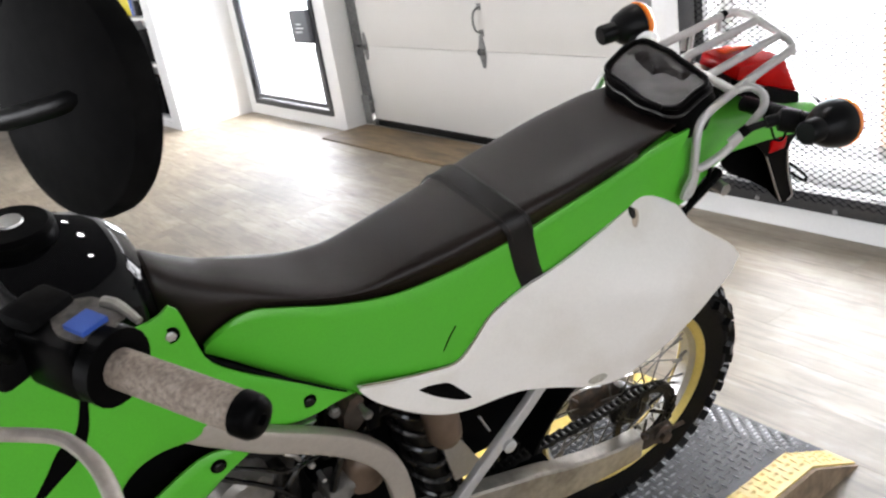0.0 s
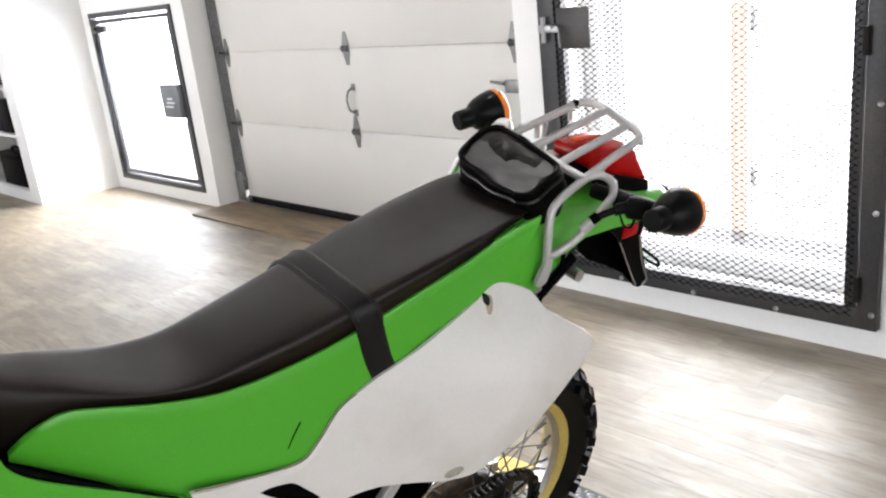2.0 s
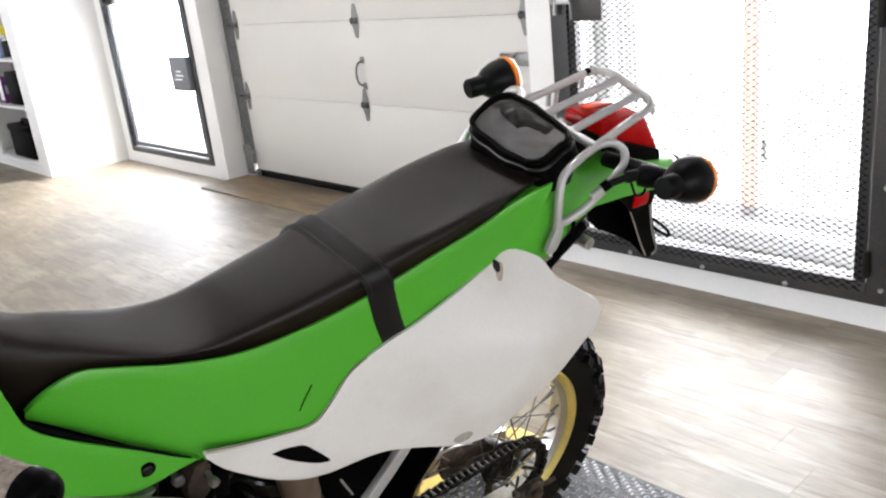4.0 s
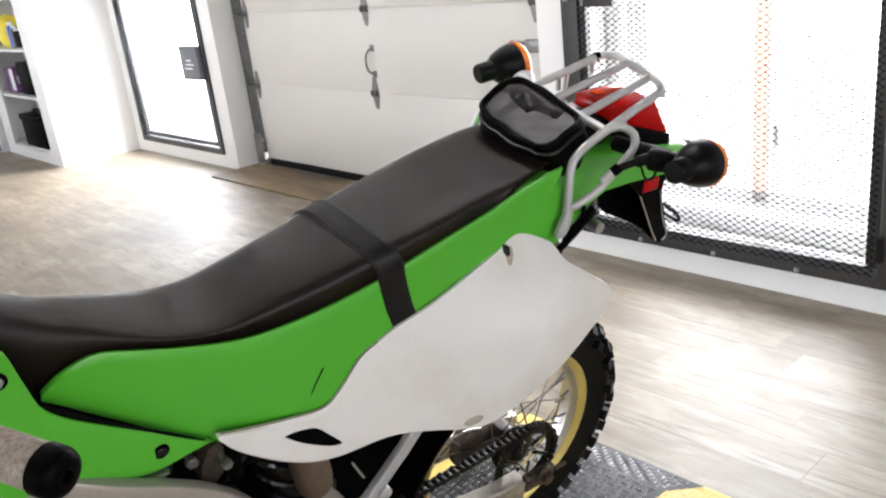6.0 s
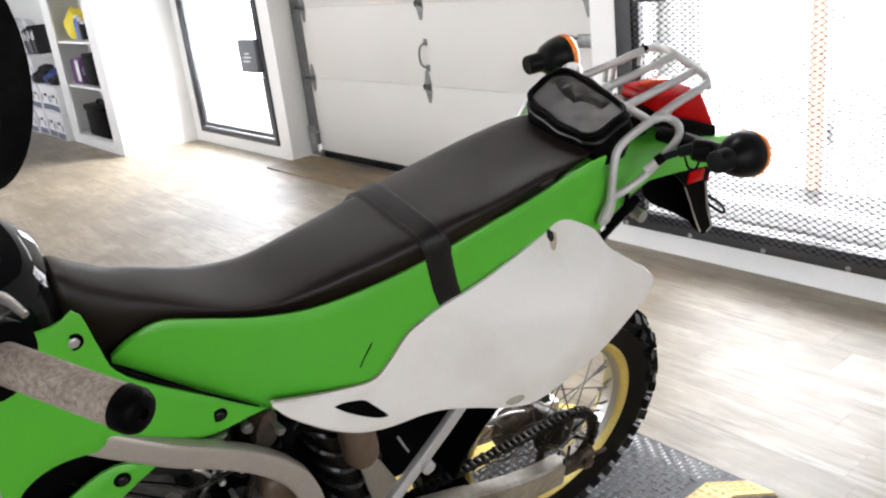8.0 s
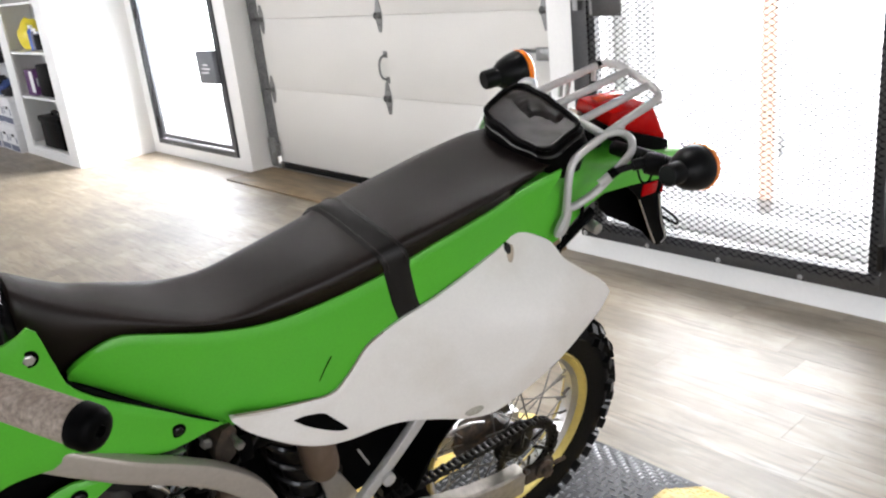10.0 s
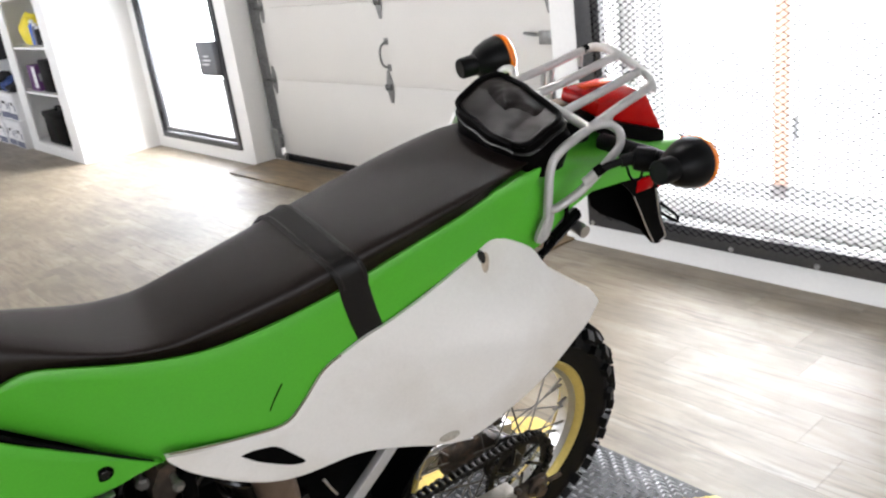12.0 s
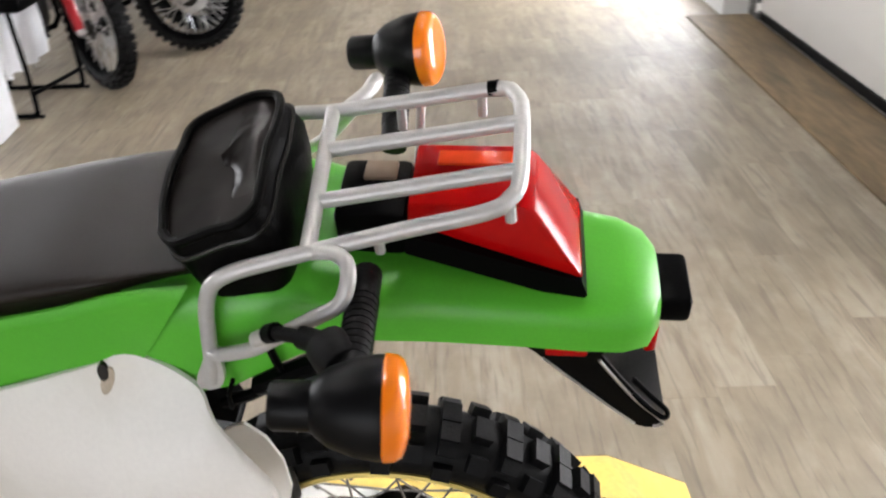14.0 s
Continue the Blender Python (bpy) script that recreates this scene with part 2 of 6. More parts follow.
def box(bm, x0, x1, y0, y1, z0, z1, bevel=0.0, m=None):
    made = bmesh.ops.create_cube(bm, size=1.0)["verts"]
    bmesh.ops.scale(bm, vec=(x1 - x0, y1 - y0, z1 - z0), verts=made)
    bmesh.ops.translate(bm, vec=((x0 + x1) / 2, (y0 + y1) / 2, (z0 + z1) / 2), verts=made)
    if bevel:
        edges = list({e for v in made for e in v.link_edges})
        out = bmesh.ops.bevel(bm, geom=edges, offset=bevel, segments=2, profile=0.5, affect="EDGES")
        made = list({v for f in out["faces"] for v in f.verts} | {v for v in made if v.is_valid})
    if m is not None:
        bmesh.ops.transform(bm, matrix=m, verts=made)
    return bm


def boxes(*sizes, bevel=0.0):
    bm = bmesh.new()
    for s in sizes:
        box(bm, *s, bevel=bevel)
    return bm


def smooth_path(points, per=5):
    """Catmull-Rom through the points."""
    p = [Vector(q) for q in points]
    if per <= 1 or len(p) < 3:
        return p
    out = []
    for i in range(len(p) - 1):
        a, b, c, d = p[max(i - 1, 0)], p[i], p[i + 1], p[min(i + 2, len(p) - 1)]
        for k in range(per):
            t = k / per
            out.append(0.5 * (2 * b + (c - a) * t + (2 * a - 5 * b + 4 * c - d) * t * t + (3 * b - a - 3 * c + d) * t ** 3))
    out.append(p[-1])
    return out


def tube(bm, points, radius, sides=10, per=5, flat=1.0):
    """A round bar along a smooth path; radius may be a list of two for a taper."""
    path = smooth_path(points, per)
    r0, r1 = radius if isinstance(radius, tuple) else (radius, radius)
    side = None
    rings = []
    for i, q in enumerate(path):
        ahead = (path[min(i + 1, len(path) - 1)] - path[max(i - 1, 0)]).normalized()
        if side is None:
            side = ahead.orthogonal().normalized()
        side = (side - ahead * side.dot(ahead)).normalized()
        other = ahead.cross(side)
        r = r0 + (r1 - r0) * i / max(len(path) - 1, 1)
        rings.append([bm.verts.new(q + r * (math.cos(a) * side + flat * math.sin(a) * other))
                      for a in (2 * math.pi * k / sides for k in range(sides))])
    for a, b in zip(rings, rings[1:]):
        for k in range(sides):
            bm.faces.new((a[k], a[(k + 1) % sides], b[(k + 1) % sides], b[k]))
    bm.faces.new(rings[0][::-1])
    bm.faces.new(rings[-1])
    return bm


def loft(bm, rings, closed=True, cap=True):
    made = [[bm.verts.new(q) for q in ring] for ring in rings]
    n = len(made[0])
    for a, b in zip(made, made[1:]):
        for k in range(n if closed else n - 1):
            bm.faces.new((a[k], a[(k + 1) % n], b[(k + 1) % n], b[k]))
    if cap and closed:
        bm.faces.new(made[0][::-1])
        bm.faces.new(made[-1])
    return bm


def lathe(bm, profile, sides=32, m=None):
    """Turns (radius, along) round the local Y axis."""
    rings = [[Vector((r * math.cos(a), y, r * math.sin(a))) for a in (2 * math.pi * k / sides for k in range(sides))] for r, y in profile]
    before = set(bm.verts)
    loft(bm, rings, cap=profile[0] != profile[-1])
    if m is not None:
        bmesh.ops.transform(bm, matrix=m, verts=[v for v in bm.verts if v not in before])
    return bm


def curve_value(points, x):
    """Smooth reading of a falling or rising table of (x, y)."""
    pts = sorted(points)
    if x <= pts[0][0]:
        return pts[0][1]
    for i in range(len(pts) - 1):
        (x0, y0), (x1, y1) = pts[i], pts[i + 1]
        if x <= x1:
            xa, ya = pts[i - 1] if i else (2 * x0 - x1, 2 * y0 - y1)
            xb, yb = pts[i + 2] if i + 2 < len(pts) else (2 * x1 - x0, 2 * y1 - y0)
            t, h = (x - x0) / (x1 - x0), x1 - x0
            m0, m1 = (y1 - ya) / (x1 - xa) * h, (yb - y0) / (xb - x0) * h
            return (2 * t ** 3 - 3 * t * t + 1) * y0 + (t ** 3 - 2 * t * t + t) * m0 + (3 * t * t - 2 * t ** 3) * y1 + (t ** 3 - t * t) * m1
    return pts[-1][1]


def skin(bm, upper, lower, depth, across, steps=40, rows=10, thick=0.004, rim=0.004):
    """A curved panel between an upper and a lower edge, both walked from front to rear in (u, w); across(u, w) gives its v."""
    up, low = smooth_path([(u, 0, w) for u, w in upper], 6), smooth_path([(u, 0, w) for u, w in lower], 6)

    def at(path, s):
        d = [0.0]
        for a, b in zip(path, path[1:]):
            d.append(d[-1] + (b - a).length)
        want = s * d[-1]
        for i in range(len(path) - 1):
            if want <= d[i + 1] + 1e-9:
                f = (want - d[i]) / max(d[i + 1] - d[i], 1e-9)
                return path[i].lerp(path[i + 1], f)
        return path[-1]

    grid = []
    for i in range(steps + 1):
        a, b = at(up, i / steps), at(low, i / steps)
        line = []
        for k in range(rows + 1):
            q = a.lerp(b, k / rows)
            edge = min(k, rows - k) / rows
            line.append((q.x, q.z, across(q.x, q.z) - (rim if edge < 1e-6 else 0.0)))
        grid.append(line)
    front = [[bm.verts.new((u, v, w)) for u, w, v in line] for line in grid]
    rear = [[bm.verts.new((u, v - thick * (1 if v > 0 else -1), w)) for u, w, v in line] for line in grid]
    for i in range(steps):
        for k in range(rows):
            bm.faces.new((front[i][k], front[i + 1][k], front[i + 1][k + 1], front[i][k + 1]))
            bm.faces.new((rear[i][k], rear[i][k + 1], rear[i + 1][k + 1], rear[i + 1][k]))
        bm.faces.new((front[i][0], rear[i][0], rear[i + 1][0], front[i + 1][0]))
        bm.faces.new((front[i][rows], front[i + 1][rows], rear[i + 1][rows], rear[i][rows]))
    for i in (0, steps):
        for k in range(rows):
            quad = (front[i][k], front[i][k + 1], rear[i][k + 1], rear[i][k])
            bm.faces.new(quad if i == 0 else quad[::-1])
    bmesh.ops.remove_doubles(bm, verts=bm.verts, dist=0.0004)
    return bm


def flat_bar(bm, path, half_w, half_v, per=5, sides=16):
    """A bar of rounded rectangular section along a path that runs mainly in the (u, w) plane."""
    pts = smooth_path(path, per)
    rings = []
    for i, q in enumerate(pts):
        ahead = (pts[min(i + 1, len(pts) - 1)] - pts[max(i - 1, 0)]).normalized()
        up = Vector((-ahead.z, 0, ahead.x)).normalized()
        ring = []
        for k in range(sides):
            a = 2 * math.pi * (k + 0.5) / sides
            c, s = math.cos(a), math.sin(a)
            ring.append(q + up * half_w * math.copysign(abs(s) ** 0.32, s) + Vector((0, half_v * math.copysign(abs(c) ** 0.32, c), 0)))
        rings.append(ring)
    return loft(bm, rings)


def mirrored(bm):
    other = bm.copy()
    bmesh.ops.scale(other, vec=(1, -1, 1), verts=other.verts)
    return other


def soft(x):
    x = min(max(x, 0.0), 1.0)
    return x * x * (3 - 2 * x)


# ---- the room ----
def wall(name, label, *pieces):
    return tagged(mesh_object(name, boxes(*pieces), WALL, smooth=False), label, "wall", kind="structure")


wall("wall_north", "white painted shop wall with recessed door openings",
     (-17, -7.87, 4.05, 4.40, 0, 3.1), (-7.87, -6.335, 4.05, 4.40, 0, 0.11), (-7.87, -6.335, 4.05, 4.40, 1.61, 3.1),
     (-6.335, -6.15, 4.05, 4.40, 0, 3.1), (-6.15, -2.79, 4.05, 4.40, 2.45, 3.1),
     (-2.79, -2.61, 3.98, 4.40, 0, 3.1), (-2.61, -1.07, 3.98, 4.40, 0, 0.112), (-2.61, -1.07, 3.98, 4.40, 2.25, 3.1),
     (-1.07, 3.5, 3.98, 4.40, 0, 3.1))
wall("wall_east", "white painted wall with a wide shopfront opening",
     (3.5, 3.7, -4.6, -2.2, 0, 3.1), (3.5, 3.7, 2.6, 4.4, 0, 3.1), (3.5, 3.7, -2.2, 2.6, 0, 0.3), (3.5, 3.7, -2.2, 2.6, 2.7, 3.1))
wall("wall_south", "white painted wall with a window opening",
     (-17, -15.3, -4.6, -4.4, 0, 3.1), (-11.1, -10.0, -4.6, -4.4, 0, 3.1), (-2.6, 3.5, -4.6, -4.4, 0, 3.1), (-15.3, -11.1, -4.6, -4.4, 0, 0.35),
     (-15.3, -11.1, -4.6, -4.4, 2.45, 3.1), (-10.0, -2.6, -4.6, -4.4, 0, 0.5), (-10.0, -2.6, -4.6, -4.4, 2.7, 3.1))
wall("wall_west", "white painted end wall", (-17.2, -17, -4.6, 4.4, 0, 3.1))
tagged(mesh_object("ceiling", boxes((-17.2, 3.7, -4.6, 4.4, 3.1, 3.25)), CEILING, smooth=False), "plain dark grey painted ceiling", "ceiling", kind="structure")
floor = tagged(mesh_object("floor", boxes((-17, 3.5, -4.6, 4.4, -0.12, -0.004)), SUBFLOOR, smooth=False), "greyed oak plank floor with a satin sheen", "floor", kind="structure")
tagged(mesh_object("ground", boxes((-60, 60, 4.4, 60, -0.3, -0.06)), WALL, smooth=False), "pale sunlit paving outside the doors", "ground", kind="structure")
tagged(mesh_object("backdrop", boxes((-40, 30, 12.0, 12.1, -2, 9)), OUTSIDE, smooth=False), "bright overexposed daylight outside", "backdrop", kind="structure")


def garage_door():
    """Sectional door: four off-white sections, strap hinges, handle, latch, tracks and a rubber seal."""
    door = thing("door_1", "closed off-white sectional garage door with steel hinges", "garage door", pose(-4.518, 4.27, 0), kind="structure")
    for k in range(4):
        z = 0.115 + 0.545 * k
        base = 0.062 if k == 0 else z + 0.0016
        part("section", boxes((-1.52, 1.52, 0, 0.045, base, z + 0.545), bevel=0.0025), DOOR_PAINT, door)
    part("seal", boxes((-1.53, 1.52, -0.012, 0.05, 0.010, 0.060), bevel=0.004), RUBBER, door, "black rubber bottom seal")
    part("threshold", boxes((-1.5, 1.52, -0.016, 0.06, 0.0, 0.006)), GALV, door, "bright steel threshold strip")

    def hinge(x, z, half=False):
        bm = bmesh.new()
        box(bm, -0.034, 0.034, -0.006, 0.0, -0.022, 0.022, bevel=0.002)
        for s in (1, -1):
            pts = [(-0.036, 0.018), (0.036, 0.018), (0.012, 0.108), (-0.012, 0.108)]
            loft(bm, [[Vector((a, -0.005, s * b)) for a, b in pts], [Vector((a, 0.0, s * b)) for a, b in pts]])
        for s in (-0.06, 0.06):
            tube(bm, [(0, -0.004, s), (0, -0.011, s)], 0.006, 6, 1)
        ob = part("hinge", bm, HINGEPLATE, door, "galvanised strap hinge")
        ob.location = (x, 0, z)
        pin = bmesh.new()
        tube(pin, [(-0.030, -0.014, 0), (0.030, -0.014, 0)], 0.0125, 10, 1)
        for s in (-0.022, 0.022):
            box(pin, s - 0.006, s + 0.006, -0.024, -0.004, -0.020, 0.020, bevel=0.003)
        barrel = part("hinge_barrel", pin, HINGE, door, "dark greasy hinge barrel")
        barrel.location = (x, 0, z)

    for x in (-1.475, 0.02, 1.47):
        for z in (0.66, 1.205, 1.75):
            hinge(x, z)
    bm = bmesh.new()
    tube(bm, [(0.045, -0.004, 0.955), (0.03, -0.04, 0.93), (0.018, -0.048, 0.87), (0.025, -0.04, 0.81), (0.035, -0.004, 0.785)], 0.0075, 8, 5)
    for z in (0.955, 0.785):
        box(bm, 0.02, 0.06, -0.006, 0.0, z - 0.022, z + 0.022, bevel=0.003)
    part("door_handle", bm, HINGEPLATE, door, "grey steel pull handle")
    bm = boxes((1.40, 1.50, -0.03, 0.0, 0.94, 1.01), bevel=0.005)
    tube(bm, [(1.40, -0.03, 0.99), (1.30, -0.03, 1.0)], 0.009, 8, 1)
    part("latch", bm, HINGEPLATE, door, "steel slide latch")
    bm = boxes((-1.582, -1.566, -0.05, 0.06, 0.1, 2.4), (-1.566, -1.54, 0.035, 0.06, 0.1, 2.4))
    part("track", bm, HINGE, door, "steel roller track")
    bm = boxes((-1.59, -1.50, -0.06, -0.045, 0.03, 0.27), (-1.56, -1.50, -0.05, 0.0, 0.2, 0.215), bevel=0.002)
    for z in (0.07, 0.14, 0.22):
        tube(bm, [(-1.535, -0.05, z), (-1.535, -0.07, z)], 0.011, 8, 1)
    box(bm, -1.50, -1.45, -0.05, -0.02, 0.02, 0.06)
    part("bottom_bracket", bm, HINGEPLATE, door, "bolted corner bracket")
    for z in (0.66, 1.205, 1.75):
        bm = bmesh.new()
        tube(bm, [(-1.47, -0.015, z), (-1.60, -0.015, z)], 0.008, 8, 1)
        lathe(bm, [(0.004, -0.012), (0.024, -0.012), (0.024, 0.012), (0.004, 0.012)], 12, pose(-1.58, -0.015, z, 0, 0, 90))
        part("roller", bm, DARKSTEEL, door)
    part("jamb", boxes((1.52, 1.74, -0.005, 0.05, 0, 2.4), (-1.75, -1.584, -0.005, 0.05, 0, 2.4)), DOOR_PAINT, door)
    return door


garage_door()


def side_door():
    """Low framed glass hatch beside the garage door."""
    d = thing("door_2", "closed low glazed side door in a grey steel frame", "door", pose(-7.10, 4.05, 0), kind="structure")
    w, t = 0.767, 0.042

    def ring(x0, x1, z0, z1, bar, y0, y1):
        return boxes((x0, x0 + bar, y0, y1, z0, z1), (x1 - bar, x1, y0, y1, z0, z1), (x0 + bar, x1 - bar, y0, y1, z0, z0 + bar), (x0 + bar, x1 - bar, y0, y1, z1 - bar, z1))
    part("frame", ring(-w, w, 0.112, 1.612, t, -0.022, 0.03), DARKFRAME, d, "grey steel outer frame")
    part("leaf_frame", ring(-w + 0.060, w - 0.060, 0.170, 1.552, 0.034, -0.006, 0.03), DARKFRAME, d, "grey steel leaf frame")
    pane = part("pane", boxes((-w + 0.094, w - 0.094, 0.008, 0.014, 0.204, 1.518)), clear("window glass", (0.97, 0.98, 0.98)), d)
    pane.visible_shadow = False
    lock = part("lock_box", boxes((0.44, 0.735, -0.07, -0.022, 0.73, 1.0), bevel=0.005), GREYMETAL, d, "grey steel lock box with pale print")
    for k in range(3):
        part("print", boxes((0.52 - 0.02 * k + 0.03, 0.66 - 0.03 * abs(k - 1), -0.0725, -0.0705, 0.88 - 0.032 * k, 0.893 - 0.032 * k)), CARD, lock)
    bm = boxes((-0.70, -0.45, -0.05, -0.006, 1.44, 1.50), bevel=0.006)
    tube(bm, [(-0.58, -0.05, 1.47), (-0.58, -0.075, 1.49)], 0.014, 8, 1)
    part("closer", bm, DARKSTEEL, d, "dark steel door closer")
    for z in (0.32, 1.32):
        bm = bmesh.new()
        tube(bm, [(-w + 0.058, -0.02, z - 0.05), (-w + 0.058, -0.02, z + 0.05)], 0.011, 8, 1)
        part("hinge", bm, DARKSTEEL, d)
    for x in (-0.4, 0.4):
        bm = bmesh.new()
        tube(bm, [(x, -0.022, 0.133), (x, -0.03, 0.133)], 0.009, 8, 1)
        part("bolt", bm, DARKSTEEL, d)


side_door()


def mesh_gate():
    """Dark steel security gate with expanded metal in front of a glazed shop door."""
    g = thing("door_3", "closed dark steel security gate with expanded metal mesh", "gate", pose(-1.84, 3.98, 0), kind="structure")
    x0, x1, z1 = -0.77, 0.77, 2.25
    part("frame_post", boxes((x0, x0 + 0.095, -0.035, 0.012, 0.115, z1), bevel=0.003), GATE, g)
    part("frame_post", boxes((x1 - 0.075, x1, -0.035, 0.012, 0.115, z1), bevel=0.003), GATE, g)
    part("frame_rail", boxes((x0 + 0.095, x1 - 0.075, -0.035, 0.012, 0.115, 0.20), bevel=0.003), GATE, g)
    part("frame_rail", boxes((x0 + 0.095, x1 - 0.075, -0.035, 0.012, z1 - 0.09, z1), bevel=0.003), GATE, g)
    part("leaf_stile", boxes((x0 + 0.10, x0 + 0.135, -0.03, 0.01, 0.205, 2.15), bevel=0.003), GATE, g)
    part("leaf_stile", boxes((x1 - 0.125, x1 - 0.085, -0.03, 0.01, 0.205, 2.15), bevel=0.003), GATE, g)
    # expanded metal: zigzag strands meeting at the knots
    bm = bmesh.new()
    pw, ph, ax0, ax1, az0, az1 = 0.042, 0.0135, x0 + 0.10, x1 - 0.09, 0.168, 2.2
    nx, nz = int((ax1 - ax0) / (pw / 2)), int((az1 - az0) / ph)
    for r in range(nz):
        zc = az0 + ph * r
        prev = None
        for c in range(nx + 1):
            up = (c + r) % 2
            x, z = ax0 + c * pw / 2, zc + (ph * 0.46 if up else -ph * 0.46)
            ring = [bm.verts.new((x, -0.040 + 0.004 * (r % 2), z - 0.0013)), bm.verts.new((x, -0.040, z + 0.0013)), bm.verts.new((x, -0.035, z))]
            if prev:
                for k in range(3):
                    bm.faces.new((prev[k], prev[(k + 1) % 3], ring[(k + 1) % 3], ring[k]))
            prev = ring
            if up:
                knot = [bm.verts.new((x + a, y, zc + ph / 2 + b)) for y in (-0.043, -0.034) for a, b in ((-0.0068, 0.0), (0.0, -0.0019), (0.0068, 0.0), (0.0, 0.0019))]
                bm.faces.new(knot[:4])
                bm.faces.new(knot[7:3:-1])
                for k in range(4):
                    bm.faces.new((knot[k], knot[(k + 1) % 4], knot[4 + (k + 1) % 4], knot[4 + k]))
    mesh = part("expanded_metal", bm, WIRE, g, "dark diamond-pattern expanded metal")
    mesh["kind"] = "stuff"
    for zc in (1.29, 0.43):
        plate = part("lock_plate", boxes((x0 + 0.12, x0 + 0.30, -0.05, -0.042, zc - 0.09, zc + 0.09), bevel=0.002), GATE, g, "dark steel guard plate")
        bm = boxes((x0 + 0.02, x0 + 0.14, -0.065, -0.035, zc - 0.015, zc + 0.02), bevel=0.004)
        tube(bm, [(x0 + 0.05, -0.06, zc + 0.055), (x0 + 0.05, -0.06, zc - 0.06)], 0.012, 8, 1)
        tube(bm, [(x0 + 0.10, -0.07, zc + 0.01), (x0 + 0.15, -0.078, zc + 0.008), (x0 + 0.156, -0.078, zc - 0.08)], 0.006, 8, 3)
        part("latch", bm, GALV, g, "galvanised slide bolt")
    for k in range(4):
        x = -0.375 * 1.0 + 0.375 * k - 0.37
        for z in (0.131,):
            bm = bmesh.new()
            lathe(bm, [(0.012, 0.0), (0.012, -0.003), (0.006, -0.008)], 10, pose(x, -0.035, z))
            part("bolt", bm, GALV, g, "domed steel bolt")
    for k in range(5):
        bm = bmesh.new()
        lathe(bm, [(0.012, 0.0), (0.012, -0.003), (0.006, -0.008)], 10, pose(x1 - 0.02, -0.035, 0.18 + 0.4 * k))
        part("bolt", bm, GALV, g, "domed steel bolt")
    for z in (0.28, 1.2):
        bm = bmesh.new()
        tube(bm, [(x1 - 0.075, -0.045, z - 0.05), (x1 - 0.075, -0.045, z + 0.05)], 0.013, 8, 1)
        part("hinge", bm, DARKSTEEL, g)


mesh_gate()


def shop_window():
    """White glazed frame behind the gate, with translucent sheets added to dim the glare."""
    f = thing("window_1", "white framed glass shop door behind the gate", "window", pose(-1.84, 4.27, 0), kind="structure")
    part("window_frame", boxes((-0.77, -0.70, 0, 0.06, 0.115, 2.24), bevel=0.004), WALL, f)
    # Added sheets: they cut the glare at the left and bottom of the glass.
    part("film", boxes((-0.70, -0.645, 0.02, 0.024, 0.324, 2.24)), BLIND, f, "pale translucent sheet added to dim the glare behind the mesh")
    part("film", boxes((-0.645, -0.54, 0.02, 0.024, 0.324, 2.24)), BLIND_EDGE, f, "grey translucent sheet added to dim the glare behind the mesh")
    part("film", boxes((-0.70, 0.70, 0.02, 0.024, 0.20, 0.252)), BLIND, f, "pale translucent sheet added to dim the glare behind the mesh")
    part("film", boxes((-0.70, 0.70, 0.02, 0.024, 0.252, 0.324)), BLIND_EDGE, f, "grey translucent sheet added to dim the glare behind the mesh")
    part("window_frame", boxes((0.70, 0.77, 0, 0.06, 0.115, 2.24), bevel=0.004), WALL, f)
    part("window_sill", boxes((-0.70, 0.70, 0, 0.06, 0.115, 0.20), bevel=0.004), WALL, f)
    part("mullion", boxes((0.073, 0.148, 0.02, 0.05, 0.324, 2.24), bevel=0.003), BLIND, f, "white translucent door edge")
    # Coloured strip in place of the reflection beside the door edge.
    part("stile_reflection", boxes((0.000, 0.072, 0.03, 0.034, 0.262, 2.24)), STILE_REFLECTION, f, "salmon strip painting in the door stile reflection")
    for z in (0.59, 1.26, 1.93):
        part("hinge", boxes((0.098, 0.125, 0.008, 0.019, z - 0.05, z + 0.05), bevel=0.004), CARD, f, "white door hinge")


shop_window()

mat_board = mesh_object("plywood_board", boxes((-6.155, -2.745, 3.80, 4.235, 0.0, 0.013), bevel=0.003), PLYWOOD)
tagged(mat_board, "worn brown plywood board on the floor by the garage door", "board")


def shelf_unit():
    s = thing("bookcase", "white built-in open bookcase with three shelves", "bookcase", pose(-8.83, 3.31, 0))
    part("side_panel", boxes((0.745, 0.78, 0.02, 0.74, 0, 2.9)), WALL, s)
    part("side_panel", boxes((-0.78, -0.745, 0.02, 0.74, 0, 2.9)), WALL, s)
    part("back_panel", boxes((-0.745, 0.745, 0.36, 0.40, 0, 2.9)), WALL, s)
    part("face_frame", boxes((-0.78, -0.53, 0, 0.02, 0, 2.9), (0.53, 0.78, 0, 0.02, 0, 2.9), (-0.53, 0.53, 0, 0.02, 0, 0.10), (-0.53, 0.53, 0, 0.02, 2.7, 2.9)), WALL, s)
    part("plinth_bead", boxes((-0.5, 0.5, -0.008, 0.0, 0.045, 0.06)), WALL, s)
    for z in (0.085, 0.60, 1.04, 1.50, 1.96):
        part("shelf", boxes((-0.745, 0.745, 0.02, 0.36, z, z + 0.022)), WALL, s)


shelf_unit()


# ---- the dirt bike on its ramp ----
BIKE = thing("dirt_bike", "green and white dirt bike leaning on its stand on a ramp", "motorcycle",
             pose(-1.256, 2.067, 0, 0, 0, -96.3) @ pose(0, 0, 0, -15))


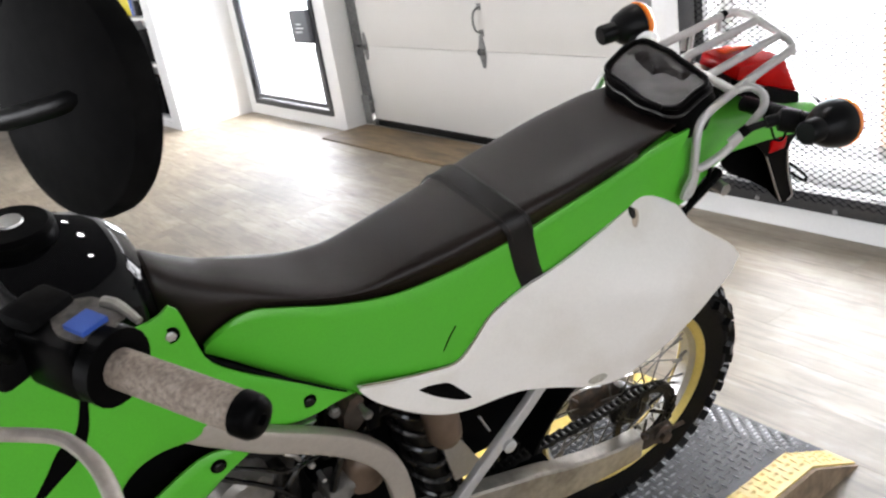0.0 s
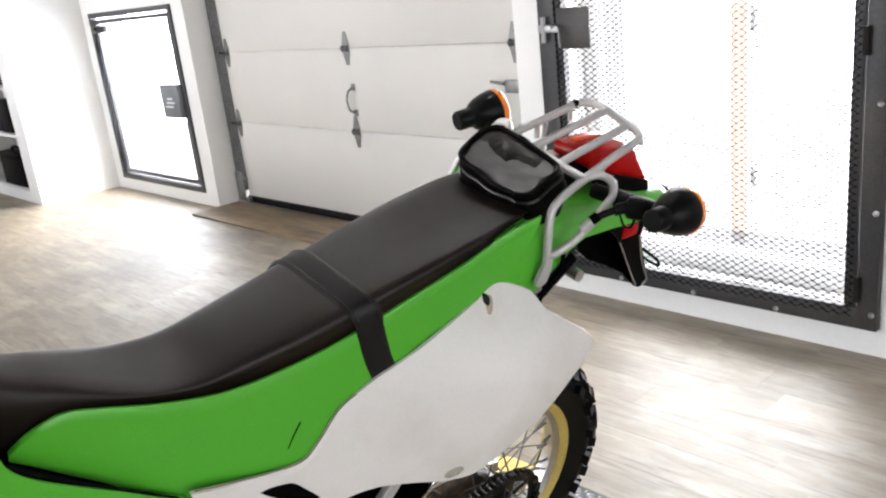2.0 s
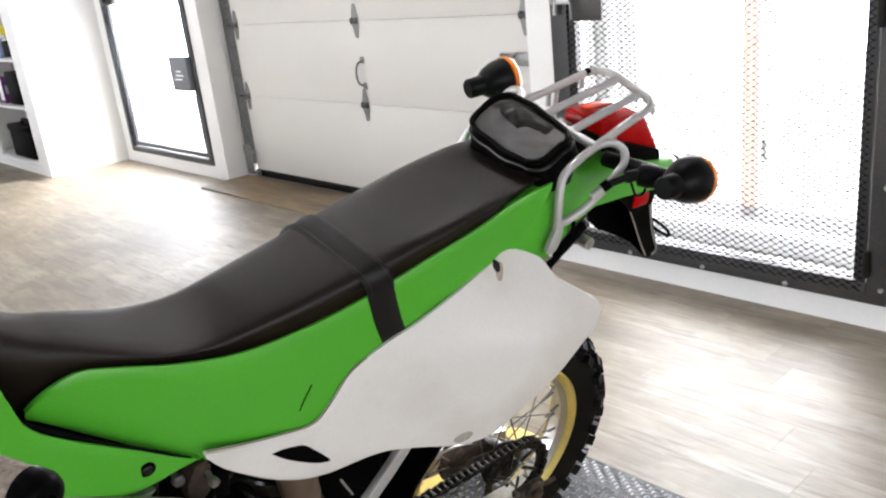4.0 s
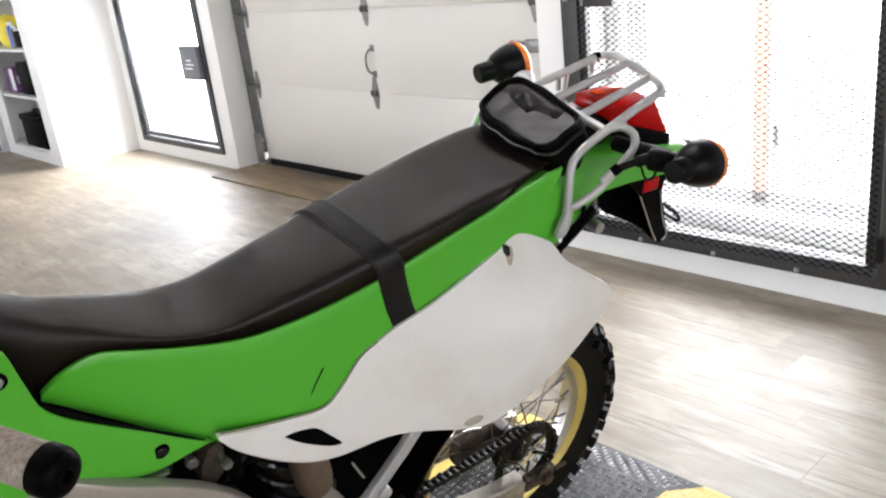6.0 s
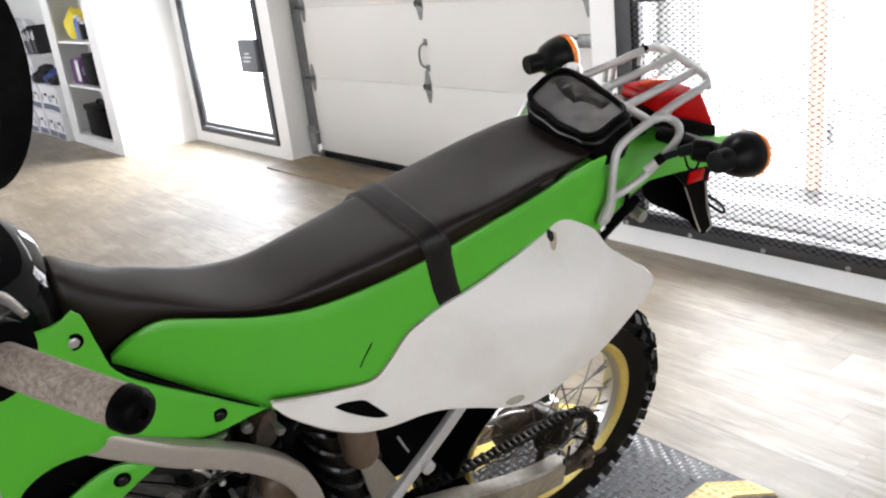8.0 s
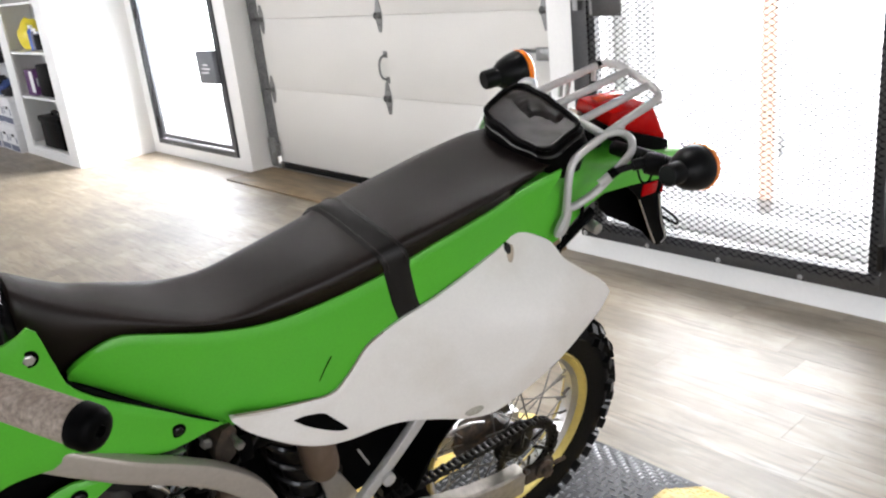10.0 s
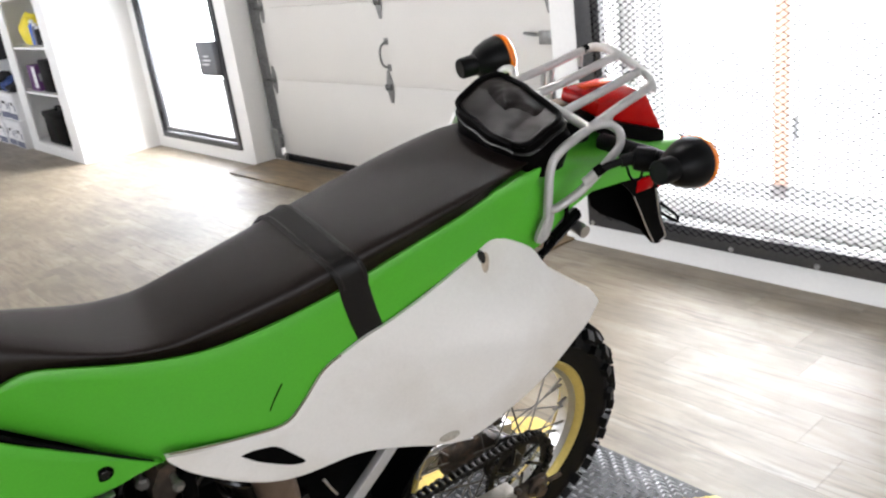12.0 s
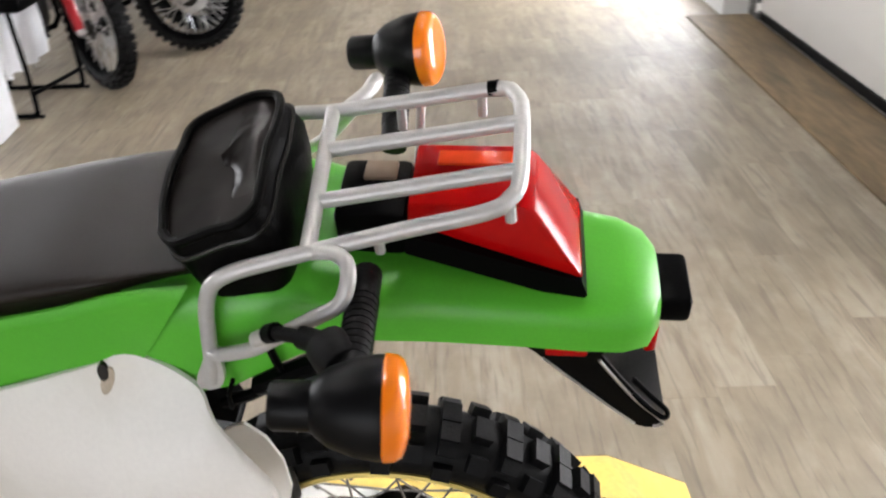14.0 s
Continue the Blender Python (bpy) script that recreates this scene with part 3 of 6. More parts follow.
def bike_wheel(name, centre, outer, rim_r, half, parent, knobs=34, gold=True, sprocket=True, alloy=None):
    """Knobbly tyre, rim, hub and crossed spokes round a lateral axle."""
    cx, cy, cz = centre
    here = pose(cx, cy, cz)
    wheel = new(name)
    wheel.parent = parent
    wheel.matrix_local = here
    bm = bmesh.new()
    ring = []
    for k in range(15):
        a = math.pi * (k / 14) - math.pi / 2
        ring.append((outer - 0.012 - half * 0.95 * (1 - math.cos(a)) * 0.9, half * math.sin(a)))
    profile = [(rim_r - 0.006, -half * 0.52)] + ring + [(rim_r - 0.006, half * 0.52)]
    n = 72
    rings = [[Vector((r * math.cos(t), y, r * math.sin(t))) for r, y in profile] for t in (2 * math.pi * k / n for k in range(n))]
    loft(bm, rings + [rings[0]], closed=True, cap=False)
    bmesh.ops.remove_doubles(bm, verts=bm.verts, dist=1e-5)
    tyre = part("tyre", bm, RUBBER, wheel, "black knobbly off-road tyre")
    bm = bmesh.new()
    for k in range(knobs):
        t = 2 * math.pi * k / knobs
        rows = ((-0.016, 0.015, 0.0), (0.016, 0.015, 0.0)) if k % 2 else ((0.0, 0.017, 0.0),)
        sides = ((-half * 0.78, 0.012, -42), (half * 0.78, 0.012, 42)) if k % 2 == 0 else ((-half * 0.62, 0.011, -30), (half * 0.62, 0.011, 30), (-half * 0.97, 0.010, -66), (half * 0.97, 0.010, 66))
        for y, hw, tilt in rows + sides:
            drop = 0.95 * half * (1 - math.cos(math.asin(min(abs(y) / half, 0.99)))) * 0.9
            m = pose(0, 0, 0, 0, -math.degrees(t), 0) @ pose(outer - 0.012 - drop, y, 0, 0, 0, tilt)
            box(bm, -0.006, 0.014, -hw, hw, -0.0135, 0.0135, m=m)
    tagged(part("tread", bm, RUBBER, tyre), kind="stuff")
    bm = bmesh.new()
    lathe(bm, [(rim_r - 0.024, -0.014), (rim_r - 0.010, -0.026), (rim_r - 0.010, 0.026), (rim_r - 0.024, 0.014), (rim_r - 0.024, -0.014)], 72)
    part("rim", bm, alloy or STEEL, wheel, "black alloy rim" if alloy else "silver alloy rim")
    bm = bmesh.new()
    for s in (1, -1):
        lathe(bm, [(rim_r - 0.014, 0.026 * s), (rim_r + 0.004, 0.030 * s), (rim_r + 0.006, 0.036 * s), (rim_r + 0.001, 0.039 * s), (rim_r - 0.010, 0.033 * s), (rim_r - 0.014, 0.026 * s)], 72)
    part("rim_band", bm, GOLD if gold else alloy or STEEL, wheel, "gold anodised rim edge" if gold else "")
    bm = bmesh.new()
    lathe(bm, [(0.010, -0.075), (0.026, -0.07), (0.028, -0.05), (0.058, -0.046), (0.058, -0.040), (0.032, -0.034), (0.032, 0.034), (0.058, 0.040), (0.058, 0.046), (0.028, 0.05), (0.026, 0.07), (0.010, 0.075)], 28)
    part("hub", bm, DARKSTEEL, wheel)
    bm = bmesh.new()
    for k in range(36):
        t = 2 * math.pi * k / 36
        lean = 0.9 * (1 if k % 4 < 2 else -1)
        side = 0.042 * (1 if k % 2 else -1)
        a, b = t + lean, t
        tube(bm, [(0.055 * math.cos(a), side, 0.055 * math.sin(a)), ((rim_r - 0.022) * math.cos(b), side * 0.12, (rim_r - 0.022) * math.sin(b))], 0.0032 if alloy else 0.0019, 5, 1)
        tube(bm, [((rim_r - 0.05) * math.cos(b), side * 0.2, (rim_r - 0.05) * math.sin(b)), ((rim_r - 0.02) * math.cos(b), side * 0.12, (rim_r - 0.02) * math.sin(b))], 0.0034, 6, 1)
    tagged(part("spokes", bm, STEEL if alloy else GRIMY, wheel, "thin crossed steel spokes"), kind="stuff")
    if sprocket:
        bm = bmesh.new()
        teeth = 42
        pts = [(0.086 if k % 2 else 0.080) for k in range(teeth * 2)]
        outer_ring = [[Vector((r * math.cos(math.pi * k / teeth), y, r * math.sin(math.pi * k / teeth))) for k, r in enumerate(pts)] for y in (0.082, 0.088)]
        inner_ring = [[Vector((0.066 * math.cos(math.pi * k / teeth), y, 0.066 * math.sin(math.pi * k / teeth))) for k in range(teeth * 2)] for y in (0.088, 0.082)]
        loft(bm, [inner_ring[1], outer_ring[0], outer_ring[1], inner_ring[0], inner_ring[1]], cap=False)
        gear = part("sprocket", bm, DARKSTEEL, wheel, "dark worn sprocket")
        for k in range(6):
            t = 2 * math.pi * k / 6
            part("sprocket_arm", tube(bmesh.new(), [(0.03 * math.cos(t), 0.085, 0.03 * math.sin(t)), (0.070 * math.cos(t + 0.35), 0.085, 0.070 * math.sin(t + 0.35))], 0.010, 6, 1, 0.35), DARKSTEEL, gear)
    return wheel


REAR = (0.116, -0.057, 0.472)
bike_wheel("rear_wheel", REAR, 0.339, 0.234, 0.052, BIKE, 44)
bike_wheel("front_wheel", (1.56, -0.01, 0.455), 0.345, 0.268, 0.042, BIKE, 36, True, False)


def seat_line(u):
    return curve_value([(1.10, 1.200), (1.06, 1.176), (1.02, 1.160), (0.97, 1.166), (0.92, 1.163), (0.84, 1.145), (0.76, 1.133), (0.67, 1.141),
                        (0.57, 1.160), (0.47, 1.188), (0.36, 1.215), (0.27, 1.242), (0.20, 1.250)], u)


def seat_rise(u):
    return curve_value([(1.10, 0.10), (1.06, 0.098), (1.02, 0.086), (0.98, 0.058), (0.90, 0.026), (0.82, 0.019), (0.74, 0.036), (0.66, 0.042), (0.57, 0.043), (0.45, 0.033), (0.36, 0.028), (0.28, 0.012), (0.20, 0.004)], u)


def seat_near(u):
    return curve_value([(1.10, 0.075), (1.02, 0.082), (0.92, 0.092), (0.80, 0.103), (0.66, 0.115), (0.50, 0.121), (0.36, 0.120), (0.28, 0.113), (0.20, 0.100)], u)


def seat_mid(u):
    return 0.006 + 0.026 * max(u - 0.05, 0.0)


def seat_ring(u, grow=0.0, tucked=1.0):
    """Boxy rounded section, from the near skirt over the top to the far skirt."""
    mid = seat_mid(u)
    base, rise, half = seat_line(u), seat_rise(u) + grow, seat_near(u) - mid + grow
    skirt = 0.03 + 0.035 * soft((u - 0.94) / 0.08)
    nose = soft((u - 0.80) / 0.2)
    ring = [Vector((u, mid + half - 0.022, base - skirt)), Vector((u, mid + half - 0.016, base - 0.008))]
    for k in range(25):
        a = math.pi * (0.5 - 0.5 * math.copysign(abs(1 - k / 12) ** 0.8, 1 - k / 12))
        c, s = math.cos(a), max(math.sin(a), 0.0)
        tuck = tucked * 0.014 * max(0.0, 1 - s / 0.75) ** 2 if c > 0 else 0.0
        ring.append(Vector((u, mid + half * math.copysign(abs(c) ** (0.42 + 0.18 * nose), c) - tuck, base + rise * s ** (0.64 + 0.12 * nose))))
    ring += [Vector((u, mid - half + 0.002, base - 0.008)), Vector((u, mid - half + 0.01, base - skirt))]
    return ring


bm = bmesh.new()
rings = [seat_ring(0.205 + (1.058 - 0.205) * k / 60) for k in range(61)]
for step, shrink in ((0.006, 0.97), (0.010, 0.90), (0.012, 0.78)):
    last = seat_ring(1.058 + step)
    hub = Vector((1.058 + step, seat_mid(1.05), 1.20))
    rings.append([hub + (q - hub) * shrink for q in last])
loft(bm, rings)
seat = part("seat", bm, VINYL, BIKE, "long black ribbed-vinyl seat")


def cover_side(u, w):
    return seat_near(max(u, 0.30)) + 0.004 + 0.10 * max(0.0, 1.12 - w) * soft((0.95 - u) / 0.2) + 0.0065 * soft((0.34 - u) / 0.1)


cover_top = [(1.024, 1.145), (1.000, 1.164), (0.960, 1.178), (0.917, 1.168), (0.84, 1.145), (0.76, 1.133), (0.67, 1.141), (0.57, 1.160), (0.47, 1.188), (0.36, 1.215), (0.27, 1.243), (0.222, 1.252)]
cover_low = [(1.025, 1.135), (0.944, 1.066), (0.842, 0.985), (0.72, 0.962), (0.640, 0.966), (0.580, 1.030), (0.50, 1.068), (0.42, 1.094), (0.36, 1.112), (0.325, 1.122), (0.305, 1.130)]
bm = skin(bmesh.new(), cover_top, cover_low, 0, cover_side, 60, 14)
far = bm.copy()
for v in far.verts:
    v.co.y = 2 * seat_mid(v.co.x) - v.co.y + 0.014
    v.co.z -= 0.016
cover = part("side_cover", bm, GREEN, BIKE, "bright green plastic side cover with a short scratch")
part("side_cover", far, GREEN, BIKE)
bm = bmesh.new()
tube(bm, [(0.690, cover_side(0.690, 1.020) + 0.0004, 1.012), (0.680, cover_side(0.68, 1.030) + 0.0004, 1.031), (0.668, cover_side(0.668, 1.045) + 0.0004, 1.050)], 0.0011, 5, 3)
part("scratch", bm, BLACK, cover)


bm = bmesh.new()
band = []
for u, g in ((0.571, 0.0008), (0.568, 0.0030), (0.529, 0.0030), (0.526, 0.0008)):
    near = [Vector((u - 0.022, cover_side(u, 1.075) + g, 1.075)), Vector((u - 0.012, cover_side(u, 1.105) + g, 1.105)), Vector((u - 0.002, cover_side(u, 1.145) + g, 1.145))]
    over = seat_ring(u, g, 0.0)[2:-2]
    over = [Vector((q.x + 0.040 * k / 24, q.y, q.z + seat_line(q.x + 0.040 * k / 24) + seat_rise(q.x + 0.040 * k / 24) - seat_line(q.x) - seat_rise(q.x))) for k, q in enumerate(over)]
    band.append(near + over + [Vector((q.x + 0.040, 2 * seat_mid(q.x) - q.y, q.z)) for q in reversed(near)])
loft(bm, band, closed=False)
part("seat_strap", bm, STRAPMAT, BIKE, "black leather passenger strap across the seat")
bm = bmesh.new()
for du in (0.5640, 0.5330):
    ring = [Vector((q.x + 0.040 * k / 24, q.y, q.z + seat_line(q.x + 0.040 * k / 24) + seat_rise(q.x + 0.040 * k / 24) - seat_line(q.x) - seat_rise(q.x))) for k, q in enumerate(seat_ring(du, 0.0033, 0.0)[2:-2])]
    tube(bm, ring, 0.0011, 5, 1)
part("stitching", bm, VINYL, bpy.data.objects["seat_strap"])


panel_top = [(0.838, 1.018), (0.780, 1.003), (0.723, 0.991), (0.673, 0.986), (0.643, 1.008), (0.610, 1.046), (0.580, 1.063), (0.541, 1.080), (0.505, 1.090),
             (0.420, 1.117), (0.345, 1.141), (0.306, 1.156), (0.246, 1.129), (0.233, 1.114), (0.226, 1.099), (0.208, 1.085), (0.182, 1.067), (0.165, 1.055), (0.158, 1.040)]


def panel_side(u, w):
    return 0.124 + 0.089 * soft((0.65 - u) / 0.45) * soft((1.16 - w) / 0.152) + 0.095 * (1.16 - w)


panel_low = [(0.836, 1.010), (0.817, 0.983), (0.786, 0.954), (0.744, 0.922), (0.702, 0.899), (0.665, 0.888), (0.630, 0.884), (0.560, 0.885),
             (0.490, 0.871), (0.449, 0.861), (0.403, 0.859), (0.370, 0.872), (0.325, 0.902), (0.269, 0.942), (0.220, 0.985), (0.173, 1.026), (0.158, 1.038)]
bm = skin(bmesh.new(), panel_top, panel_low, 0, panel_side, 70, 16, 0.005, 0.003)
far = mirrored(bm)
panel = part("side_panel", bm, PANEL, BIKE, "scuffed white plastic side number panel")
part("side_panel", far, PANEL, BIKE)


def on_panel(points, lift):
    return [Vector((u, panel_side(u, w) + lift, w)) for u, w in points]


flange = [(0.262, 1.000), (0.236, 1.036), (0.214, 1.048), (0.192, 1.034), (0.176, 1.006), (0.171, 0.970), (0.182, 0.925), (0.215, 0.890), (0.262, 0.890)]
bm = loft(bmesh.new(), [[Vector((u, 0.118 + 0.25 * (1.048 - w) + 0.5 * (0.262 - u) * 0.3 + d, w)) for u, w in flange] for d in (0.0, -0.004)])
part("panel_flange", bm, PANEL, panel)
slot = [(0.743, 0.970), (0.728, 0.970), (0.709, 0.966), (0.691, 0.959), (0.672, 0.938), (0.654, 0.916), (0.656, 0.913), (0.673, 0.918), (0.698, 0.933), (0.723, 0.951)]
slot = [(q.x, q.y) for q in smooth_path([(u, w, 0) for u, w in slot + slot[:1]], 4)[:-1]]
bm = loft(bmesh.new(), [on_panel(slot, 0.0016), on_panel(slot, -0.012)])
part("vent_slot", bm, BLACK, panel, "dark vent opening")
grime = [(0.832, 1.017), (0.780, 1.003), (0.723, 0.991), (0.673, 0.986), (0.643, 1.008), (0.610, 1.046), (0.580, 1.063)]
part("grime_line", tube(bmesh.new(), [(u, panel_side(u, w) - 0.003, w + 0.0015) for u, w in grime], 0.0010, 6, 5), TAN, panel, "brown grime along the panel edge")
streak = [(0.3305 + 0.0070 * math.cos(a) - 0.004 * math.sin(a), 1.1295 + 0.013 * math.sin(a)) for a in (2 * math.pi * k / 16 for k in range(16))]
part("rust_stain", loft(bmesh.new(), [on_panel(streak, 0.0008), on_panel(streak, -0.006)]), STAIN, panel, "faint brown stain below the bolt")
hole = [(0.430 + 0.0160 * math.cos(a), 0.876 + 0.008 * math.sin(a) - 0.2 * 0.0175 * math.cos(a)) for a in (2 * math.pi * k / 16 for k in range(16))]
bm = loft(bmesh.new(), [on_panel(hole, 0.0012), on_panel(hole, -0.01)])
part("bolt_recess", bm, RECESS, panel, "dirty recessed bolt hole")
cup = [(0.334 + 0.0058 * math.cos(a), 1.138 + 0.0085 * math.sin(a)) for a in (2 * math.pi * k / 16 for k in range(16))]
bm = loft(bmesh.new(), [on_panel(cup, 0.0016), on_panel(cup, -0.012)])
part("upper_bolt", bm, DARKSTEEL, panel, "rusty bolt in a dark recess")

# rear fender: a long green shell under the seat that runs out behind the tail lamp
bm = bmesh.new()
rings = []
for u, half, top, low in ((0.30, 0.1195, 1.236, 1.110), (0.25, 0.1235, 1.244, 1.100), (0.21, 0.1225, 1.244, 1.112), (0.14, 0.111, 1.234, 1.150), (0.08, 0.099, 1.220, 1.160), (0.0, 0.092, 1.208, 1.152),
                          (-0.07, 0.088, 1.198, 1.144), (-0.13, 0.085, 1.188, 1.136), (-0.17, 0.080, 1.182, 1.130), (-0.195, 0.068, 1.174, 1.126), (-0.207, 0.047, 1.165, 1.130)):
    ring = []
    for k in range(15):
        a = math.pi * k / 14
        c = math.cos(a)
        ring.append(Vector((u, half * math.copysign(abs(c) ** 0.5, c), low + (top - low) * math.sin(a) ** (0.38 if u > 0.1 else 0.55))))
    for k in range(14, -1, -1):
        q = ring[k]
        ring.append(Vector((u, q.y * 0.95, max(q.z - 0.006, low - 0.001))))
    rings.append(ring)
loft(bm, rings)
part("rear_fender", bm, GREEN, BIKE, "bright green plastic rear fender")

# tail lamp
lamp = new("tail_lamp")
lamp.parent = BIKE
tagged(lamp, "red wedge tail lamp on a black base")


bm = bmesh.new()
wedge = [(0.035, 1.262), (0.032, 1.286), (-0.070, 1.285), (-0.083, 1.278), (-0.128, 1.207), (-0.126, 1.203)]
loft(bm, [[Vector((u, -0.054 if w < 1.25 else -0.045, w)) for u, w in wedge], [Vector((u, 0.054 if w < 1.25 else 0.045, w)) for u, w in wedge]])
bmesh.ops.bevel(bm, geom=list(bm.edges), offset=0.004, segments=2, profile=0.5, affect="EDGES")
part("lens", bm, RED, lamp, "glossy red lens")
bm = bmesh.new()
base = [(0.036, 1.238), (0.036, 1.262), (-0.127, 1.206), (-0.133, 1.188), (-0.129, 1.182), (-0.115, 1.182)]
loft(bm, [[Vector((u, -0.059, w)) for u, w in base], [Vector((u, 0.059, w)) for u, w in base]])
part("base", bm, BLACK, lamp)
part("reflector_strip", boxes((-0.060, 0.010, -0.032, -0.012, 1.284, 1.2885), bevel=0.002), REFLEX, lamp, "bright red reflector strip")
bm = boxes((0.036, 0.105, -0.045, 0.040, 1.215, 1.268), bevel=0.008)
part("lamp_bracket", bm, BLACK, lamp)
bm = boxes((0.050, 0.082, -0.036, -0.010, 1.262, 1.272), bevel=0.002)
part("reflector", bm, TAN, lamp)

# luggage rack of silver tube
rack = new("luggage_rack")
rack.parent = BIKE
tagged(rack, "silver tubular steel luggage rack")
R = 0.0074
bm = bmesh.new()
tube(bm, [(0.222, 0.139, 1.142), (0.215, 0.138, 1.168), (0.211, 0.132, 1.205), (0.207, 0.126, 1.234), (0.198, 0.121, 1.256), (0.179, 0.118, 1.269), (0.152, 0.111, 1.274), (0.112, 0.103, 1.281), (0.03, 0.091, 1.298), (-0.040, 0.082, 1.312),
          (-0.060, 0.068, 1.316), (-0.068, 0.045, 1.320), (-0.068, -0.030, 1.334), (-0.062, -0.055, 1.335), (-0.045, -0.071, 1.331), (0.03, -0.077, 1.314), (0.12, -0.084, 1.295), (0.165, -0.100, 1.280),
          (0.195, -0.116, 1.255), (0.205, -0.130, 1.210), (0.222, -0.139, 1.142)], R, 10, 5)
part("outer_rail", bm, RACKMAT, rack)
part("cross_bar", tube(bmesh.new(), [(0.112, 0.103, 1.283), (0.116, 0.01, 1.292), (0.12, -0.082, 1.297)], R, 10, 3), RACKMAT, rack)
for v0, v1, w0, w1 in ((0.045, 0.036, 1.288, 1.320), (-0.022, -0.018, 1.294, 1.331)):
    part("inner_bar", tube(bmesh.new(), [(0.114, v0, w0), (-0.067, v1, w1)], R, 10, 1), RACKMAT, rack)
part("side_loop", tube(bmesh.new(), [(0.105, 0.104, 1.283), (0.088, 0.108, 1.286), (0.076, 0.117, 1.284), (0.073, 0.134, 1.277), (0.081, 0.144, 1.261), (0.104, 0.149, 1.248), (0.134, 0.153, 1.230), (0.163, 0.151, 1.208), (0.186, 0.146, 1.194), (0.202, 0.141, 1.185), (0.213, 0.138, 1.186)], R * 0.95, 10, 5), RACKMAT, rack)
part("side_loop", tube(bmesh.new(), [(0.105, -0.088, 1.297), (0.085, -0.115, 1.302), (0.085, -0.140, 1.296), (0.105, -0.150, 1.265), (0.150, -0.147, 1.215), (0.211, -0.139, 1.180)], R * 0.95, 10, 5), RACKMAT, rack)
for s in (1, -1):
    spade = [(0.0070, 0.040), (0.0105, 0.026), (0.0130, 0.012), (0.0130, 0.002), (0.0100, -0.006), (0.0, -0.010)]
    rim_of = [(0.222 - 0.30 * (h - 0.002) + a, 1.140 + h) for a, h in spade] + [(0.222 - 0.30 * (h - 0.002) - a, 1.140 + h) for a, h in reversed(spade[:-1])]
    bm = loft(bmesh.new(), [[Vector((u, s * (0.1385 + d), w)) for u, w in rim_of] for d in (-0.0035, 0.0035)])
    part("foot", bm, RACKMAT, rack)
for u, v, w, drop in ((0.052, 0.096, 1.291, 0.020), (0.050, -0.079, 1.306, 0.024), (-0.030, -0.074, 1.324, 0.022)):
    part("mount_tab", tube(bmesh.new(), [(u, v * 0.96, w), (u, v * 0.93, w - drop)], 0.0048, 8, 1), RACKMAT, rack)
part("rear_tab", tube(bmesh.new(), [(-0.060, 0.074, 1.312), (-0.061, 0.077, 1.298)], 0.005, 8, 1), RACKMAT, rack)
part("tape_mark", tube(bmesh.new(), [(-0.036, -0.0725, 1.3297), (-0.046, -0.0715, 1.332)], R * 1.06, 10, 1), BLACK, rack, "strip of black tape")
part("stay", tube(bmesh.new(), [(0.03, -0.075, 1.310), (0.035, -0.07, 1.255), (0.04, -0.06, 1.22)], 0.0045, 8, 3), RACKMAT, rack)


def turn_signal(lens_at, tip_at, root, label):
    s = new("turn_signal")
    s.parent = BIKE
    tagged(s, label)
    a, b = Vector(lens_at), Vector(tip_at)
    m = Matrix.Translation(a) @ (b - a).to_track_quat("Y", "Z").to_matrix().to_4x4()
    bm = lathe(bmesh.new(), [(0.0390, 0.0), (0.0400, 0.005), (0.0372, 0.022), (0.0300, 0.042), (0.0225, 0.052), (0.0192, 0.055), (0.0188, 0.083), (0.0165, 0.086)], 32, m)
    part("housing", bm, SIGNAL_BLACK, s, "black plastic housing")
    bm = lathe(bmesh.new(), [(0.001, -0.019), (0.018, -0.0183), (0.029, -0.0165), (0.0365, -0.013), (0.0400, -0.008), (0.0410, 0.0005), (0.039, 0.002)], 32, m)
    part("lens", bm, ORANGE, s, "amber lens")
    c = m @ Vector((0, 0.030, 0.0))
    r = Vector(root)
    part("stalk", tube(bmesh.new(), [c, c.lerp(r, 0.5), r], (0.0138, 0.0138), 12, 4), RUBBER, s, "ribbed rubber stalk")
    bm = bmesh.new()
    for k in range(10):
        q = c.lerp(r, 0.30 + 0.05 * k)
        tube(bm, [q, q + (r - c).normalized() * 0.0035], 0.0147, 12, 1)
    part("stalk_rib", bm, RUBBER, s)


turn_signal((0.028, 0.245, 1.262), (0.114, 0.252, 1.269), (0.066, 0.092, 1.245), "black turn signal with amber lens beside the rack")
turn_signal((0.040, -0.205, 1.292), (0.127, -0.216, 1.280), (0.066, -0.095, 1.240), "black turn signal with amber lens on the far side of the rack")

# wiring and bracket at the near signal
part("signal_clamp", tube(bmesh.new(), [(0.134, 0.163, 1.244), (0.122, 0.168, 1.249), (0.100, 0.178, 1.256), (0.076, 0.190, 1.260)], 0.0062, 10, 4), RUBBER, BIKE, "black rubber signal bracket")
part("signal_clamp", tube(bmesh.new(), [(0.108, 0.174, 1.254), (0.088, 0.184, 1.259), (0.066, 0.194, 1.260)], 0.0100, 10, 4), RUBBER, BIKE)
part("clamp_collar", tube(bmesh.new(), [(0.143, 0.158, 1.237), (0.133, 0.163, 1.246)], 0.0088, 10, 1), BLACK, BIKE, "black collar on the rack loop")
part("clamp_sleeve", tube(bmesh.new(), [(0.158, 0.152, 1.222), (0.141, 0.160, 1.240)], 0.0072, 10, 1), RACKMAT, BIKE, "silver sleeve on the rack loop")
